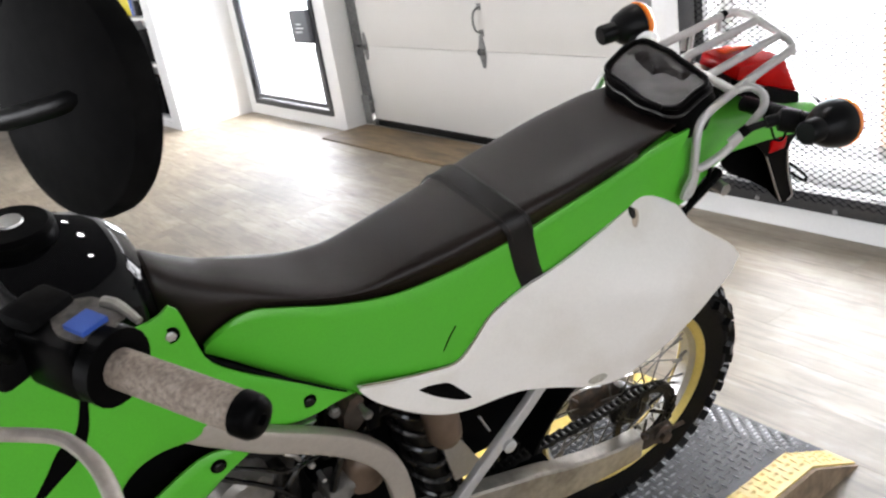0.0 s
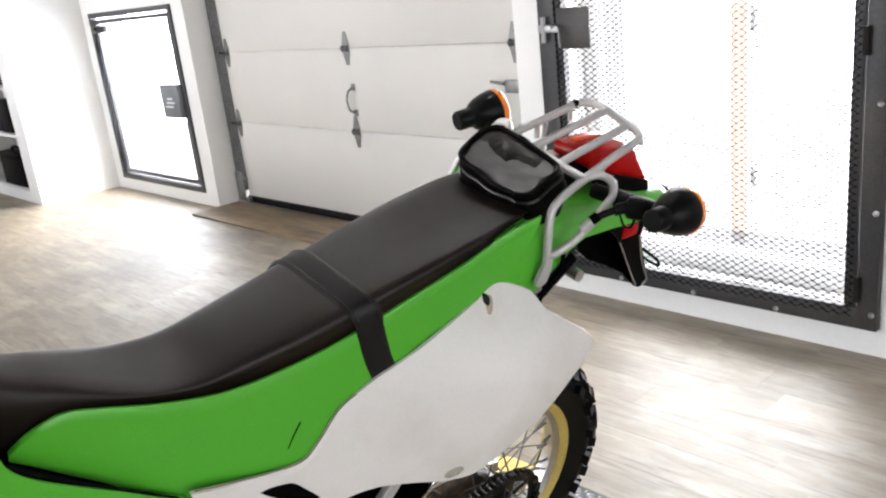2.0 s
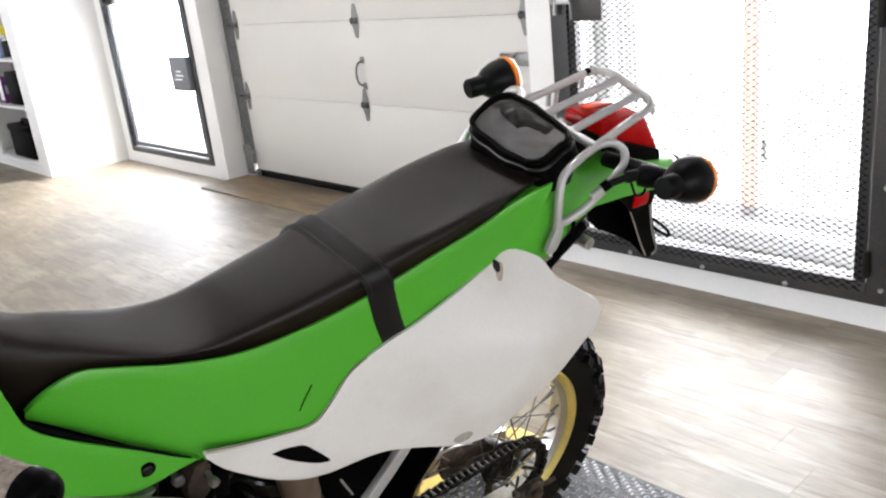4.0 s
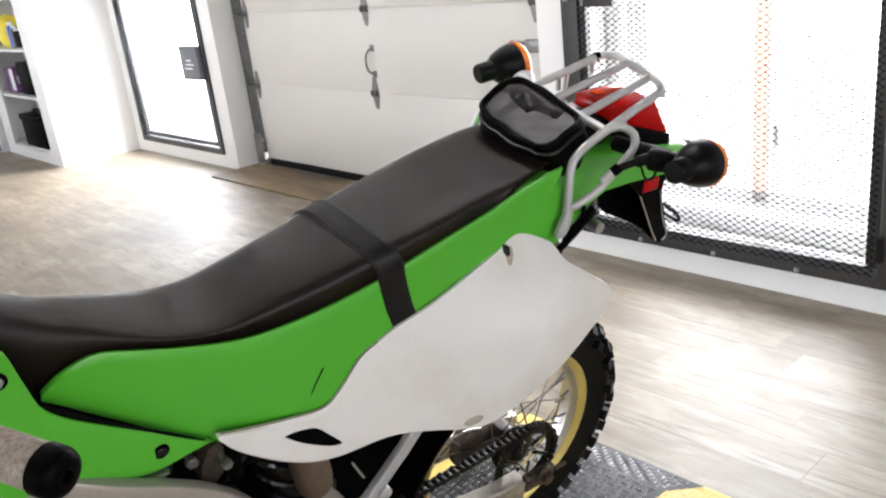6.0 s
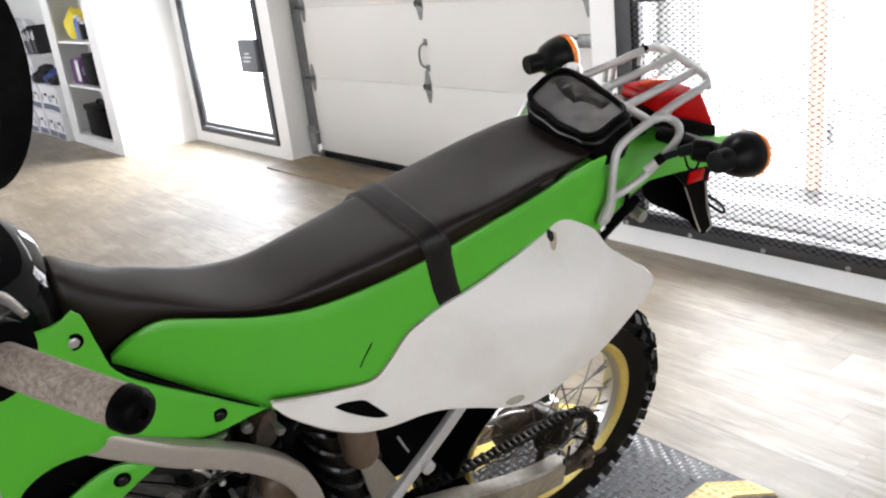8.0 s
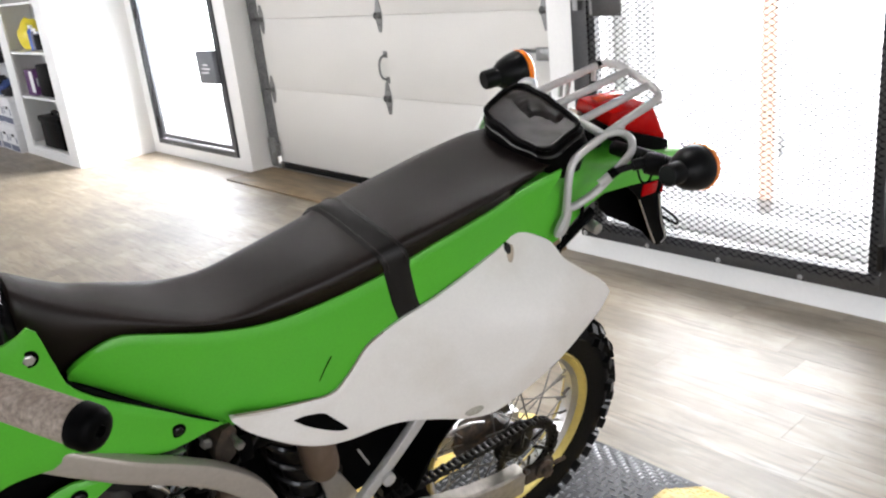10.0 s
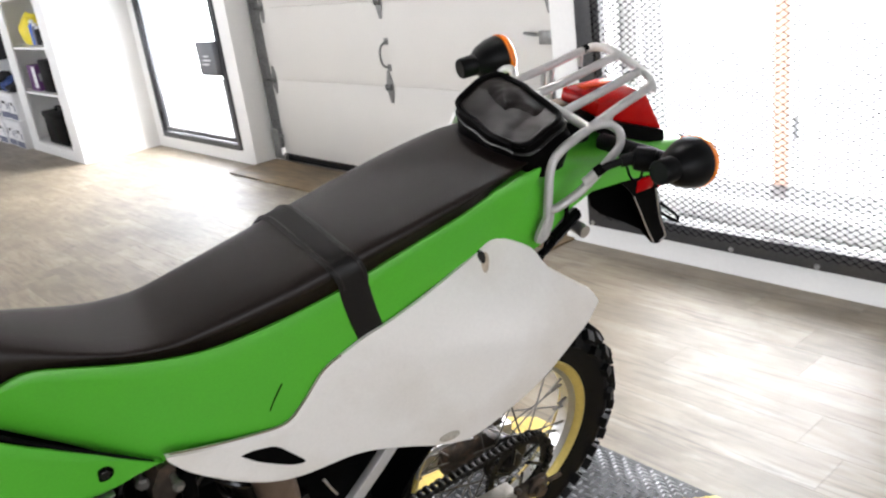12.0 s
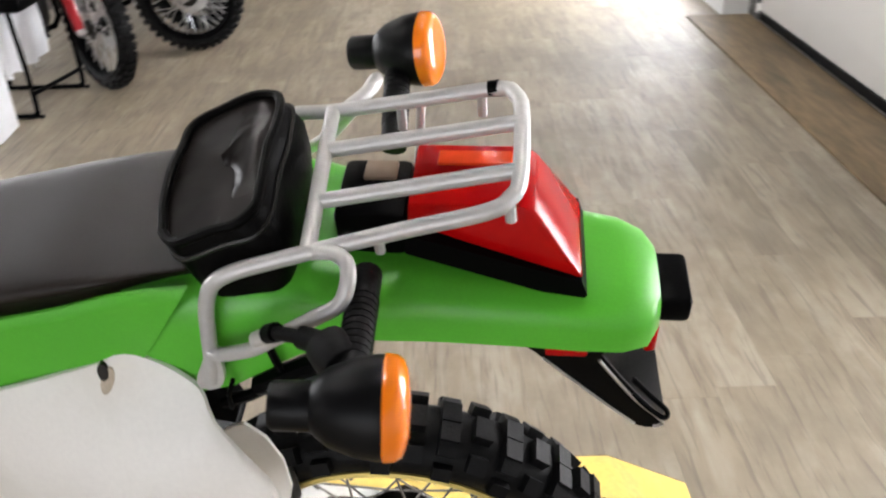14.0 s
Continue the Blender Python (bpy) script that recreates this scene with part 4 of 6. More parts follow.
part("signal_clamp", lathe(bmesh.new(), [(0.010, -0.020), (0.0185, -0.015), (0.020, 0.0), (0.0185, 0.014), (0.010, 0.020)], 14, pose(0.076, 0.194, 1.257, 0, 0, 40)), RUBBER, BIKE)
part("wire", tube(bmesh.new(), [(0.098, 0.178, 1.246), (0.092, 0.186, 1.226), (0.080, 0.192, 1.224), (0.074, 0.192, 1.244)], 0.0022, 6, 5), BLACK, BIKE)

# mudflap bracket under the fender
plate = new("plate_bracket")
plate.parent = BIKE
tagged(plate, "black plate bracket with a bright edge below the fender")
bm = bmesh.new()
outline = [(-0.04, 1.125), (-0.087, 1.083), (-0.136, 1.017), (-0.203, 0.927), (-0.211, 0.919), (-0.221, 0.914), (-0.233, 0.915), (-0.241, 0.924), (-0.240, 0.937), (-0.206, 0.990), (-0.178, 1.038), (-0.155, 1.082), (-0.19, 1.125)]


def flap_side(w):
    return 0.046 - 0.16 * max(0.0, 1.085 - w)


far_outline = [(-0.03, 1.125), (-0.060, 1.030), (-0.084, 1.007), (-0.150, 0.971), (-0.205, 0.936), (-0.226, 0.914), (-0.238, 0.903), (-0.245, 0.903), (-0.247, 0.912), (-0.239, 0.945), (-0.226, 1.005), (-0.213, 1.06), (-0.205, 1.125)]
near_ring = [Vector((u, flap_side(w), w)) for u, w in outline]
far_ring = [Vector((u, -0.8 * flap_side(w), w)) for u, w in far_outline]
part("flap", loft(bm, [near_ring, [q - Vector((0, 0.004, 0)) for q in near_ring]]), BLACK, plate, "black plastic flap side")
part("flap", loft(bmesh.new(), [far_ring, [q + Vector((0, 0.004, 0)) for q in far_ring]]), BLACK, plate)
inward = Vector((0.004, 0, 0.001))
part("flap_wall", loft(bmesh.new(), [[a - Vector((0, 0.004, 0)), b + Vector((0, 0.004, 0)), b + Vector((0, 0.004, 0)) + inward, a - Vector((0, 0.004, 0)) + inward] for a, b in zip(near_ring[4:], far_ring[4:])]), BLACK, plate, "black plastic flap rear wall")
part("reflector", boxes((-0.219, -0.205, -0.022, 0.006, 1.040, 1.082), bevel=0.004), RED, plate, "small red reflector")
part("bright_edge", tube(bmesh.new(), [(u, flap_side(w) + 0.001, w) for u, w in ((-0.095, 1.073), (-0.136, 1.018), (-0.170, 0.972), (-0.207, 0.925))], 0.0014, 8, 3), STEEL, plate, "polished metal edge")
part("bright_edge", tube(bmesh.new(), [(u, flap_side(w) + 0.001, w) for u, w in ((-0.154, 1.072), (-0.174, 1.034), (-0.200, 0.988), (-0.236, 0.937), (-0.238, 0.925), (-0.230, 0.919))], 0.0020, 8, 3), STEEL, plate)
part("reflector", boxes((-0.141, -0.096, 0.030, 0.049, 1.080, 1.108), bevel=0.004), RED, plate, "small red reflector")
part("hook", tube(bmesh.new(), [(-0.195, 0.030, 1.022), (-0.215, 0.040, 1.006), (-0.234, 0.046, 0.988), (-0.231, 0.050, 0.980), (-0.212, 0.043, 0.991), (-0.197, 0.034, 1.002)], 0.0033, 8, 4), BLACK, plate)
bm = boxes((-0.240, -0.196, -0.036, 0.036, 1.124, 1.156), bevel=0.007)
part("plate_lamp", bm, BLACK, plate)
part("under_bracket", tube(bmesh.new(), [(0.228, 0.122, 1.082), (0.195, 0.124, 1.100), (0.175, 0.121, 1.113)], 0.0065, 8, 2), BLACK, BIKE, "black bracket under the rack")
part("bracket_body", tube(bmesh.new(), [(0.185, 0.120, 1.112), (0.182, 0.120, 1.113), (0.128, 0.112, 1.138), (0.125, 0.112, 1.139)], 0.0165, 8, 1, 0.7), BLACK, BIKE)
part("bracket_bolt", tube(bmesh.new(), [(0.128, 0.115, 1.118), (0.128, 0.140, 1.118)], 0.011, 10, 1), STEEL, BIKE)
part("inner_fender", boxes((0.25, 0.31, -0.09, 0.080, 1.03, 1.115), bevel=0.02), BLACK, BIKE)
part("panel_lug", loft(bmesh.new(), [[Vector((u, v, w)) for u, w in ((0.250, 1.100), (0.236, 1.106), (0.222, 1.098), (0.216, 1.070), (0.224, 1.045), (0.244, 1.050))] for v in (0.098, 0.122)]), MATTBLACK, BIKE, "black rubber panel lug")
part("signal_wire", tube(bmesh.new(), [(0.205, 0.130, 1.132), (0.212, 0.136, 1.112), (0.214, 0.134, 1.092), (0.220, 0.126, 1.080)], 0.0026, 6, 4), BLACK, BIKE, "thin black wire")
part("signal_wire", tube(bmesh.new(), [(0.163, 0.122, 1.180), (0.160, 0.124, 1.160), (0.158, 0.122, 1.140)], 0.0042, 6, 3), BLACK, BIKE)

# tank, caps and shrouds
bm = bmesh.new()
rings = []
for u, half, top, low in ((1.060, 0.055, 1.255, 1.15), (1.070, 0.080, 1.284, 1.12), (1.10, 0.105, 1.312, 1.08), (1.16, 0.12, 1.330, 1.04), (1.25, 0.13, 1.330, 1.0), (1.35, 0.12, 1.31, 1.0), (1.42, 0.08, 1.27, 1.03)):
    rings.append([Vector((u, half * math.copysign(abs(math.cos(a)) ** 0.7, math.cos(a)), (top + low) / 2 + (top - low) / 2 * math.copysign(abs(math.sin(a)) ** 0.75, math.sin(a)))) for a in (2 * math.pi * k / 28 for k in range(28))])
loft(bm, rings)
part("fuel_tank", bm, GLOSS_BLACK, BIKE, "glossy black fuel tank")
bm = lathe(bmesh.new(), [(0.046, 0.0), (0.048, 0.004), (0.048, 0.020), (0.042, 0.026), (0.012, 0.028), (0.001, 0.028)], 28, pose(1.19, 0.0, 1.322, 90, 0, 0))
cap = part("fuel_cap", bm, BLACK, BIKE, "black filler cap")
part("cap_badge", lathe(bmesh.new(), [(0.016, 0.0), (0.015, 0.003), (0.001, 0.003)], 20, pose(1.19, 0.0, 1.350, 90, 0, 0)), STEEL, cap)


def shroud_side(u, w):
    return 0.122 + 0.012 * soft((u - 0.84) / 0.2) + 0.22 * max(0.0, u - 1.06)


shroud_top = [(0.838, 0.996), (0.945, 1.0785), (1.024, 1.148), (1.042, 1.198), (1.058, 1.258), (1.090, 1.250), (1.18, 1.262), (1.30, 1.262), (1.42, 1.24)]
shroud_low = [(0.838, 0.999), (0.871, 0.994), (0.911, 0.988), (0.957, 0.998), (1.012, 1.022), (1.075, 1.046), (1.128, 1.057), (1.168, 1.040), (1.20, 0.99), (1.27, 0.93), (1.42, 0.90)]
bm = skin(bmesh.new(), shroud_top, shroud_low, 0, shroud_side, 50, 12)
far = mirrored(bm)
bmesh.ops.scale(far, vec=(1, 0.8, 1), verts=far.verts)
bmesh.ops.translate(far, vec=(0, 0, -0.06), verts=far.verts)
shroud = part("tank_shroud", bm, GREEN, BIKE, "bright green radiator shroud")
part("tank_shroud", far, GREEN, BIKE)
# Black bead draws the shade line that the shroud edge casts on the cover.
seam = [(0.850, 1.004), (0.911, 1.053), (0.961, 1.0935), (1.014, 1.140), (1.034, 1.160)]
part("shroud_edge_shade", tube(bmesh.new(), [(u, max(cover_side(u, w), 0.118) + 0.0012, w) for u, w in seam], (0.0020, 0.0038), 8, 4), MATTBLACK, BIKE, "black bead painting in the shade along the shroud edge")
bm = skin(bmesh.new(), [(1.004, 0.996), (1.063, 1.012), (1.136, 0.984), (1.25, 0.92), (1.40, 0.84)], [(1.006, 0.990), (1.050, 0.958), (1.11, 0.92), (1.22, 0.865), (1.40, 0.79)], 0, lambda u, w: 0.140 + 0.10 * max(0.0, u - 1.06), 24, 8)
part("tank_shroud", mirrored(bm), GREEN, BIKE)
lower = part("tank_shroud", bm, GREEN, BIKE)
bm = skin(bmesh.new(), [(1.00, 1.03), (1.13, 1.07), (1.25, 1.05), (1.36, 1.0)], [(1.00, 0.97), (1.13, 0.94), (1.25, 0.88), (1.36, 0.84)], 0, lambda u, w: 0.112, 10, 4)
part("shroud_recess", bm, BLACK, lower)
bm = skin(bmesh.new(), [(1.182, 1.207), (1.198, 1.160), (1.222, 1.148), (1.240, 1.125), (1.261, 1.100)], [(1.174, 1.200), (1.186, 1.150), (1.206, 1.121), (1.228, 1.108), (1.252, 1.094)], 0, lambda u, w: shroud_side(u, w) + 0.0012, 14, 3, 0.003, 0.0)
part("shroud_slot", bm, BLACK, shroud, "dark gap between shroud sections")
for u, w, mat in ((1.069, 1.222, STEEL), (0.910, 1.022, DARKSTEEL), (1.052, 0.990, DARKSTEEL)):
    v = shroud_side(u, w) if w > 1.0 else 0.141
    bm = lathe(bmesh.new(), [(0.0115, -0.002), (0.0115, 0.0006), (0.001, 0.0008)], 18, pose(u, v, w))
    seat_of_bolt = part("bolt_recess", bm, BLACK, shroud, "dark bolt recess")
    part("shroud_bolt", lathe(bmesh.new(), [(0.0072, 0.0008), (0.0072, 0.003), (0.0055, 0.0042), (0.001, 0.0042)], 6, pose(u, v, w)), mat, seat_of_bolt, "hexagonal bolt")

# handlebar, grip, switches, lever and mirror
bar = new("handlebar")
bar.parent = BIKE
tagged(bar, "black handlebar with controls")
part("bar_tube", tube(bmesh.new(), [(1.085, 0.488, 1.407), (1.15, 0.385, 1.404), (1.20, 0.27, 1.395), (1.225, 0.15, 1.365), (1.235, 0.0, 1.355), (1.225, -0.15, 1.365), (1.20, -0.27, 1.395), (1.15, -0.385, 1.404), (1.085, -0.488, 1.407)], 0.011, 10, 5), BLACK, bar)
for s in (1, -1):
    d = Vector((0.072, -0.115 * s, -0.003)).normalized()
    a = Vector((1.082, 0.493 * s, 1.407))
    part("grip", tube(bmesh.new(), [a, a + d * 0.13], 0.0172, 18, 1), GRIP, bar, "worn grey-brown foam grip")
    turned = Matrix.Translation(a) @ d.to_track_quat("Y", "Z").to_matrix().to_4x4()
    part("grip_end", lathe(bmesh.new(), [(0.004, -0.011), (0.005, -0.0155), (0.011, -0.0155), (0.0158, -0.013), (0.0182, -0.008), (0.0186, 0.004)], 22, turned), BLACK, bar, "rounded black grip end")
    part("grip_flange", tube(bmesh.new(), [a + d * 0.126, a + d * 0.129, a + d * 0.138, a + d * 0.141], 0.034, 22, 1), BLACK, bar)
m = Matrix.Translation((1.176, 0.345, 1.405)) @ Vector((0.072, -0.115, 0)).to_track_quat("Y", "Z").to_matrix().to_4x4()
bm = box(bmesh.new(), -0.026, 0.026, -0.03, 0.035, -0.030, 0.030, 0.008, m)
switch = part("switch_housing", bm, BLACK, bar)
part("switch_button", loft(bmesh.new(), [[Vector((u, v, w)) for u, v in ((1.178, 0.356), (1.157, 0.344), (1.145, 0.364), (1.167, 0.375))] for w in (1.441, 1.433)]), BLUE, switch, "blue switch")
plate_ring = smooth_path([(u, v, 1.4335) for u, v in ((1.184, 0.326), (1.170, 0.319), (1.152, 0.322), (1.142, 0.333), (1.134, 0.351), (1.132, 0.364), (1.139, 0.368), (1.144, 0.377), (1.166, 0.380), (1.184, 0.360), (1.184, 0.326))], 3)[:-1]
part("switch_plate", loft(bmesh.new(), [plate_ring, [q + Vector((0, 0, 0.0028)) for q in plate_ring]]), SWITCHGREY, switch, "grimy grey switch plate")
part("choke_lever", tube(bmesh.new(), [(1.142, 0.338, 1.437), (1.134, 0.352, 1.440), (1.128, 0.368, 1.439), (1.124, 0.378, 1.436)], (0.0055, 0.0035), 8, 3), GRIMY, switch, "grimy choke lever")
part("switch_screw", tube(bmesh.new(), [m @ Vector((0.018, 0.022, 0.028)), m @ Vector((0.018, 0.022, 0.037))], 0.005, 8, 1), CHROME, switch)
part("lever_perch", box(bmesh.new(), -0.05, 0.03, 0.03, 0.075, -0.024, 0.024, 0.008, m), MATTBLACK, bar)
part("switch_clamp", box(bmesh.new(), -0.022, 0.026, 0.012, 0.050, 0.024, 0.040, 0.006, m), MATTBLACK, bar)
part("clutch_lever", tube(bmesh.new(), [(1.300, 0.290, 1.333), (1.276, 0.309, 1.333), (1.252, 0.327, 1.333), (1.227, 0.344, 1.333), (1.206, 0.363, 1.333), (1.191, 0.400, 1.333), (1.186, 0.434, 1.331), (1.187, 0.465, 1.328)], 0.0085, 10, 5, 0.75), LEVER, bar, "grey alloy clutch lever")
# mirror: domed black back, glass in front, on a stem
mirror = new("mirror")
mirror.parent = BIKE
tagged(mirror, "round black rear-view mirror on a stem")
inv = (pose(-1.256, 2.067, 0, 0, 0, -96.3) @ pose(0, 0, 0, -15)).inverted()
centre = inv @ Vector((-0.5002, 0.8407, 1.4898))
axis = (inv.to_3x3() @ Vector((0.319, -0.941, 0.109))).normalized()
m = Matrix.Translation(centre) @ axis.to_track_quat("Y", "Z").to_matrix().to_4x4()
bm = lathe(bmesh.new(), [(0.066, -0.010), (0.0695, -0.008), (0.0705, 0.0), (0.067, 0.008), (0.055, 0.013), (0.03, 0.016), (0.001, 0.017)], 40, m)
part("mirror_shell", bm, MATTBLACK, mirror, "dusty matt black mirror back")
part("mirror_glass", lathe(bmesh.new(), [(0.001, -0.0115), (0.064, -0.0115), (0.064, -0.0098), (0.001, -0.0098)], 40, m), CHROME, mirror)
top = m @ Vector((0, 0.016, 0))
part("mirror_stem", tube(bmesh.new(), [Vector(q) - axis * 0.004 for q in [(1.133, 0.502, 1.681), (1.144, 0.492, 1.676), (1.157, 0.469, 1.665), (1.175, 0.432, 1.649), (1.194, 0.387, 1.628), (1.255, 0.44, 1.58), (1.245, 0.39, 1.49), (1.225, 0.345, 1.42)]], 0.0070, 10, 4), BLACK, mirror)

# swingarm, chain, shock, frame
part("swingarm", loft(bmesh.new(), [[Vector((u, v, w)) for v, w in ((0.086, w0 - h), (0.086, w0 + h - 0.004), (0.082, w0 + h), (0.052, w0 + h), (0.052, w0 - h))] for u, w0, h in
                                    ((0.165, 0.452, 0.030), (0.172, 0.453, 0.033), (0.23, 0.4530, 0.0325), (0.309, 0.459, 0.039), (0.377, 0.470, 0.045), (0.444, 0.490, 0.048), (0.553, 0.517, 0.050), (0.65, 0.545, 0.048), (0.74, 0.562, 0.048))]), SWINGARM, BIKE, "grimy grey alloy swingarm")
part("swingarm", loft(bmesh.new(), [[Vector((u, v, w)) for v, w in ((-0.118, w0 - h), (-0.118, w0 + h), (-0.088, w0 + h), (-0.088, w0 - h))] for u, w0, h in
                                    ((0.035, 0.447, 0.020), (0.08, 0.449, 0.030), (0.30, 0.480, 0.032), (0.60, 0.545, 0.040), (0.72, 0.565, 0.042))]), STEEL, BIKE)
bm = boxes((0.080, 0.168, 0.068, 0.090, 0.440, 0.484), bevel=0.009)
lathe(bm, [(0.024, 0.0), (0.024, 0.006), (0.020, 0.009), (0.001, 0.009)], 20, pose(0.116, 0.088, 0.472))
lathe(bm, [(0.015, 0.009), (0.015, 0.019), (0.009, 0.021), (0.001, 0.021)], 6, pose(0.116, 0.088, 0.472))
tube(bm, [(0.075, 0.080, 0.458), (0.040, 0.080, 0.456)], 0.005, 8, 1)
tube(bm, [(0.164, 0.082, 0.482), (0.170, 0.094, 0.496), (0.182, 0.096, 0.502)], (0.008, 0.005), 8, 3)
part("chain_adjuster", bm, RUSTY, BIKE, "rusty greasy chain adjuster")
bm = bmesh.new()


def chain_pin(bm, q, slope, outer):
    """One pin with its roller and the pair of side plates that runs on from it."""
    wide = 0.0095 if outer else 0.0070
    tube(bm, [q - Vector((0, 0.011, 0)), q + Vector((0, 0.011, 0))], 0.0042, 6, 1)
    tube(bm, [q - Vector((0, 0.005, 0)), q + Vector((0, 0.005, 0))], 0.0066, 8, 1)
    for side in (-wide, wide):
        tube(bm, [q + Vector((0, side - 0.001, 0)), q + Vector((0, side + 0.001, 0))], 0.0082, 8, 1)
        box(bm, 0.0, 0.0156, side - 0.001, side + 0.001, -0.0048, 0.0048, m=pose(q.x, q.y, q.z, 0, slope, 0))


for a, b, n in (((0.116, 0.028, 0.557), (0.60, 0.028, 0.538), 32), ((0.116, 0.028, 0.386), (0.60, 0.028, 0.460), 32)):
    a, b = Vector(a), Vector(b)
    slope = -math.degrees(math.atan2(b.z - a.z, b.x - a.x))
    for k in range(n):
        chain_pin(bm, a.lerp(b, k / (n - 1)), slope, k % 2)
for k in range(18):
    t = math.pi / 2 + math.pi * (k + 0.5) / 18
    chain_pin(bm, Vector((0.116 + 0.086 * math.cos(t), 0.028, 0.471 + 0.086 * math.sin(t))), -math.degrees(t + math.pi / 2), k % 2)
part("chain", bm, DARKSTEEL, BIKE, "greasy dark drive chain")
part("chain_guide", boxes((0.20, 0.27, 0.010, 0.050, 0.40, 0.435), bevel=0.006), BLACK, BIKE)
part("chain_slider", boxes((0.40, 0.62, 0.010, 0.055, 0.512, 0.528), bevel=0.006), BLACK, BIKE)
bm = bmesh.new()
turns = [Vector((0.735 - 0.075 * s + 0.042 * math.cos(2 * math.pi * 6.5 * s) * 0.9, 0.035 + 0.042 * math.sin(2 * math.pi * 6.5 * s), 0.90 - 0.30 * s + 0.01 * math.cos(2 * math.pi * 6.5 * s))) for s in (k / 120 for k in range(121))]
tube(bm, turns, 0.0062, 7, 1)
part("shock_spring", bm, OILY, BIKE, "black coil spring")
part("shock_body", tube(bmesh.new(), [(0.745, 0.035, 0.95), (0.69, 0.035, 0.74), (0.645, 0.035, 0.56)], 0.024, 14, 1), DARKSTEEL, BIKE, "dark shock absorber body")
part("shock_reservoir", lathe(bmesh.new(), [(0.001, -0.034), (0.012, -0.032), (0.022, -0.026), (0.029, -0.015), (0.031, 0.0), (0.031, 0.075), (0.028, 0.080), (0.001, 0.080)], 22, Matrix.Translation((0.682, 0.108, 0.822)) @ Vector((0.16, -0.05, 1.0)).to_track_quat("Y", "Z").to_matrix().to_4x4()), RESERVOIR, BIKE, "brown shock reservoir")
part("shock_link", loft(bmesh.new(), [[Vector((u, v, w)) for u, w in ((0.664, 0.742), (0.640, 0.748), (0.612, 0.706), (0.578, 0.640), (0.590, 0.622), (0.634, 0.622), (0.646, 0.668))] for v in (0.056, 0.066)]), STEEL, BIKE, "bright alloy shock linkage")
for s in (1, -1):
    part("frame_tube", flat_bar(bmesh.new(), [Vector((u, v * s, w)) for u, v, w in ((1.20, 0.098, 1.105), (1.10, 0.112, 1.068), (1.05, 0.126, 1.042), (0.986, 0.140, 1.004), (0.930, 0.142, 0.971), (0.876, 0.143, 0.934), (0.832, 0.143, 0.890),
                                                                                  (0.804, 0.143, 0.845), (0.788, 0.142, 0.788), (0.776, 0.140, 0.70), (0.768, 0.136, 0.58), (0.78, 0.13, 0.44))], 0.0188, 0.012), FRAMEPAINT, BIKE, "champagne painted frame tube")
    part("subframe_strut", flat_bar(bmesh.new(), [Vector((0.43, 0.10 * s, 0.87)), Vector((0.51, 0.108 * s, 0.785)), Vector((0.60, 0.115 * s, 0.70)), Vector((0.70, 0.12 * s, 0.60))], 0.0125, 0.008, 2), RACKMAT, BIKE, "grey alloy subframe strut")
    part("subframe_rail", tube(bmesh.new(), [(0.23, 0.085 * s, 1.12), (0.45, 0.09 * s, 1.06), (0.85, 0.085 * s, 0.985)], 0.013, 10, 3), BLACK, BIKE)
part("strut_lug", lathe(bmesh.new(), [(0.004, -0.008), (0.013, -0.008), (0.013, 0.010), (0.008, 0.013), (0.001, 0.013)], 12, pose(0.556, 0.118, 0.722)), RACKMAT, BIKE)
part("frame_joint", loft(bmesh.new(), [[Vector((u, v, w)) for u, w in ((0.860, 0.925), (0.858, 0.955), (0.846, 0.982), (0.832, 0.988), (0.824, 0.975), (0.828, 0.930), (0.842, 0.915))] for v in (0.080, 0.112, 0.118)]), RUSTY, BIKE, "grimy steel frame lug")
cylinder = part("cylinder", box(bmesh.new(), 0.92, 1.07, -0.07, 0.07, 0.66, 0.95, 0.02), ENGINE, BIKE, "finned engine cylinder")
for k in range(6):
    part("fin", box(bmesh.new(), 0.90, 1.09, -0.085, 0.085, 0.66 + 0.020 * k, 0.668 + 0.020 * k, 0.003), ENGINE, cylinder)


def lump(name, at, size, mat, label="", seed=0.0, rough=0.22):
    """A rounded, uneven casting."""
    bm = bmesh.new()
    bmesh.ops.create_icosphere(bm, subdivisions=3, radius=1.0)
    for v in bm.verts:
        q = v.co.normalized()
        big = max(abs(q.x), abs(q.y), abs(q.z))
        q = q * (0.55 + 0.45 / big) * (1 + rough * noise.noise(q * 1.9 + Vector((seed, 0, 0))) + 0.4 * rough * noise.noise(q * 5 + Vector((0, seed, 0))))
        v.co = Vector(at) + Vector((q.x * size[0], q.y * size[1], q.z * size[2]))
    return part(name, bm, mat, BIKE, label)


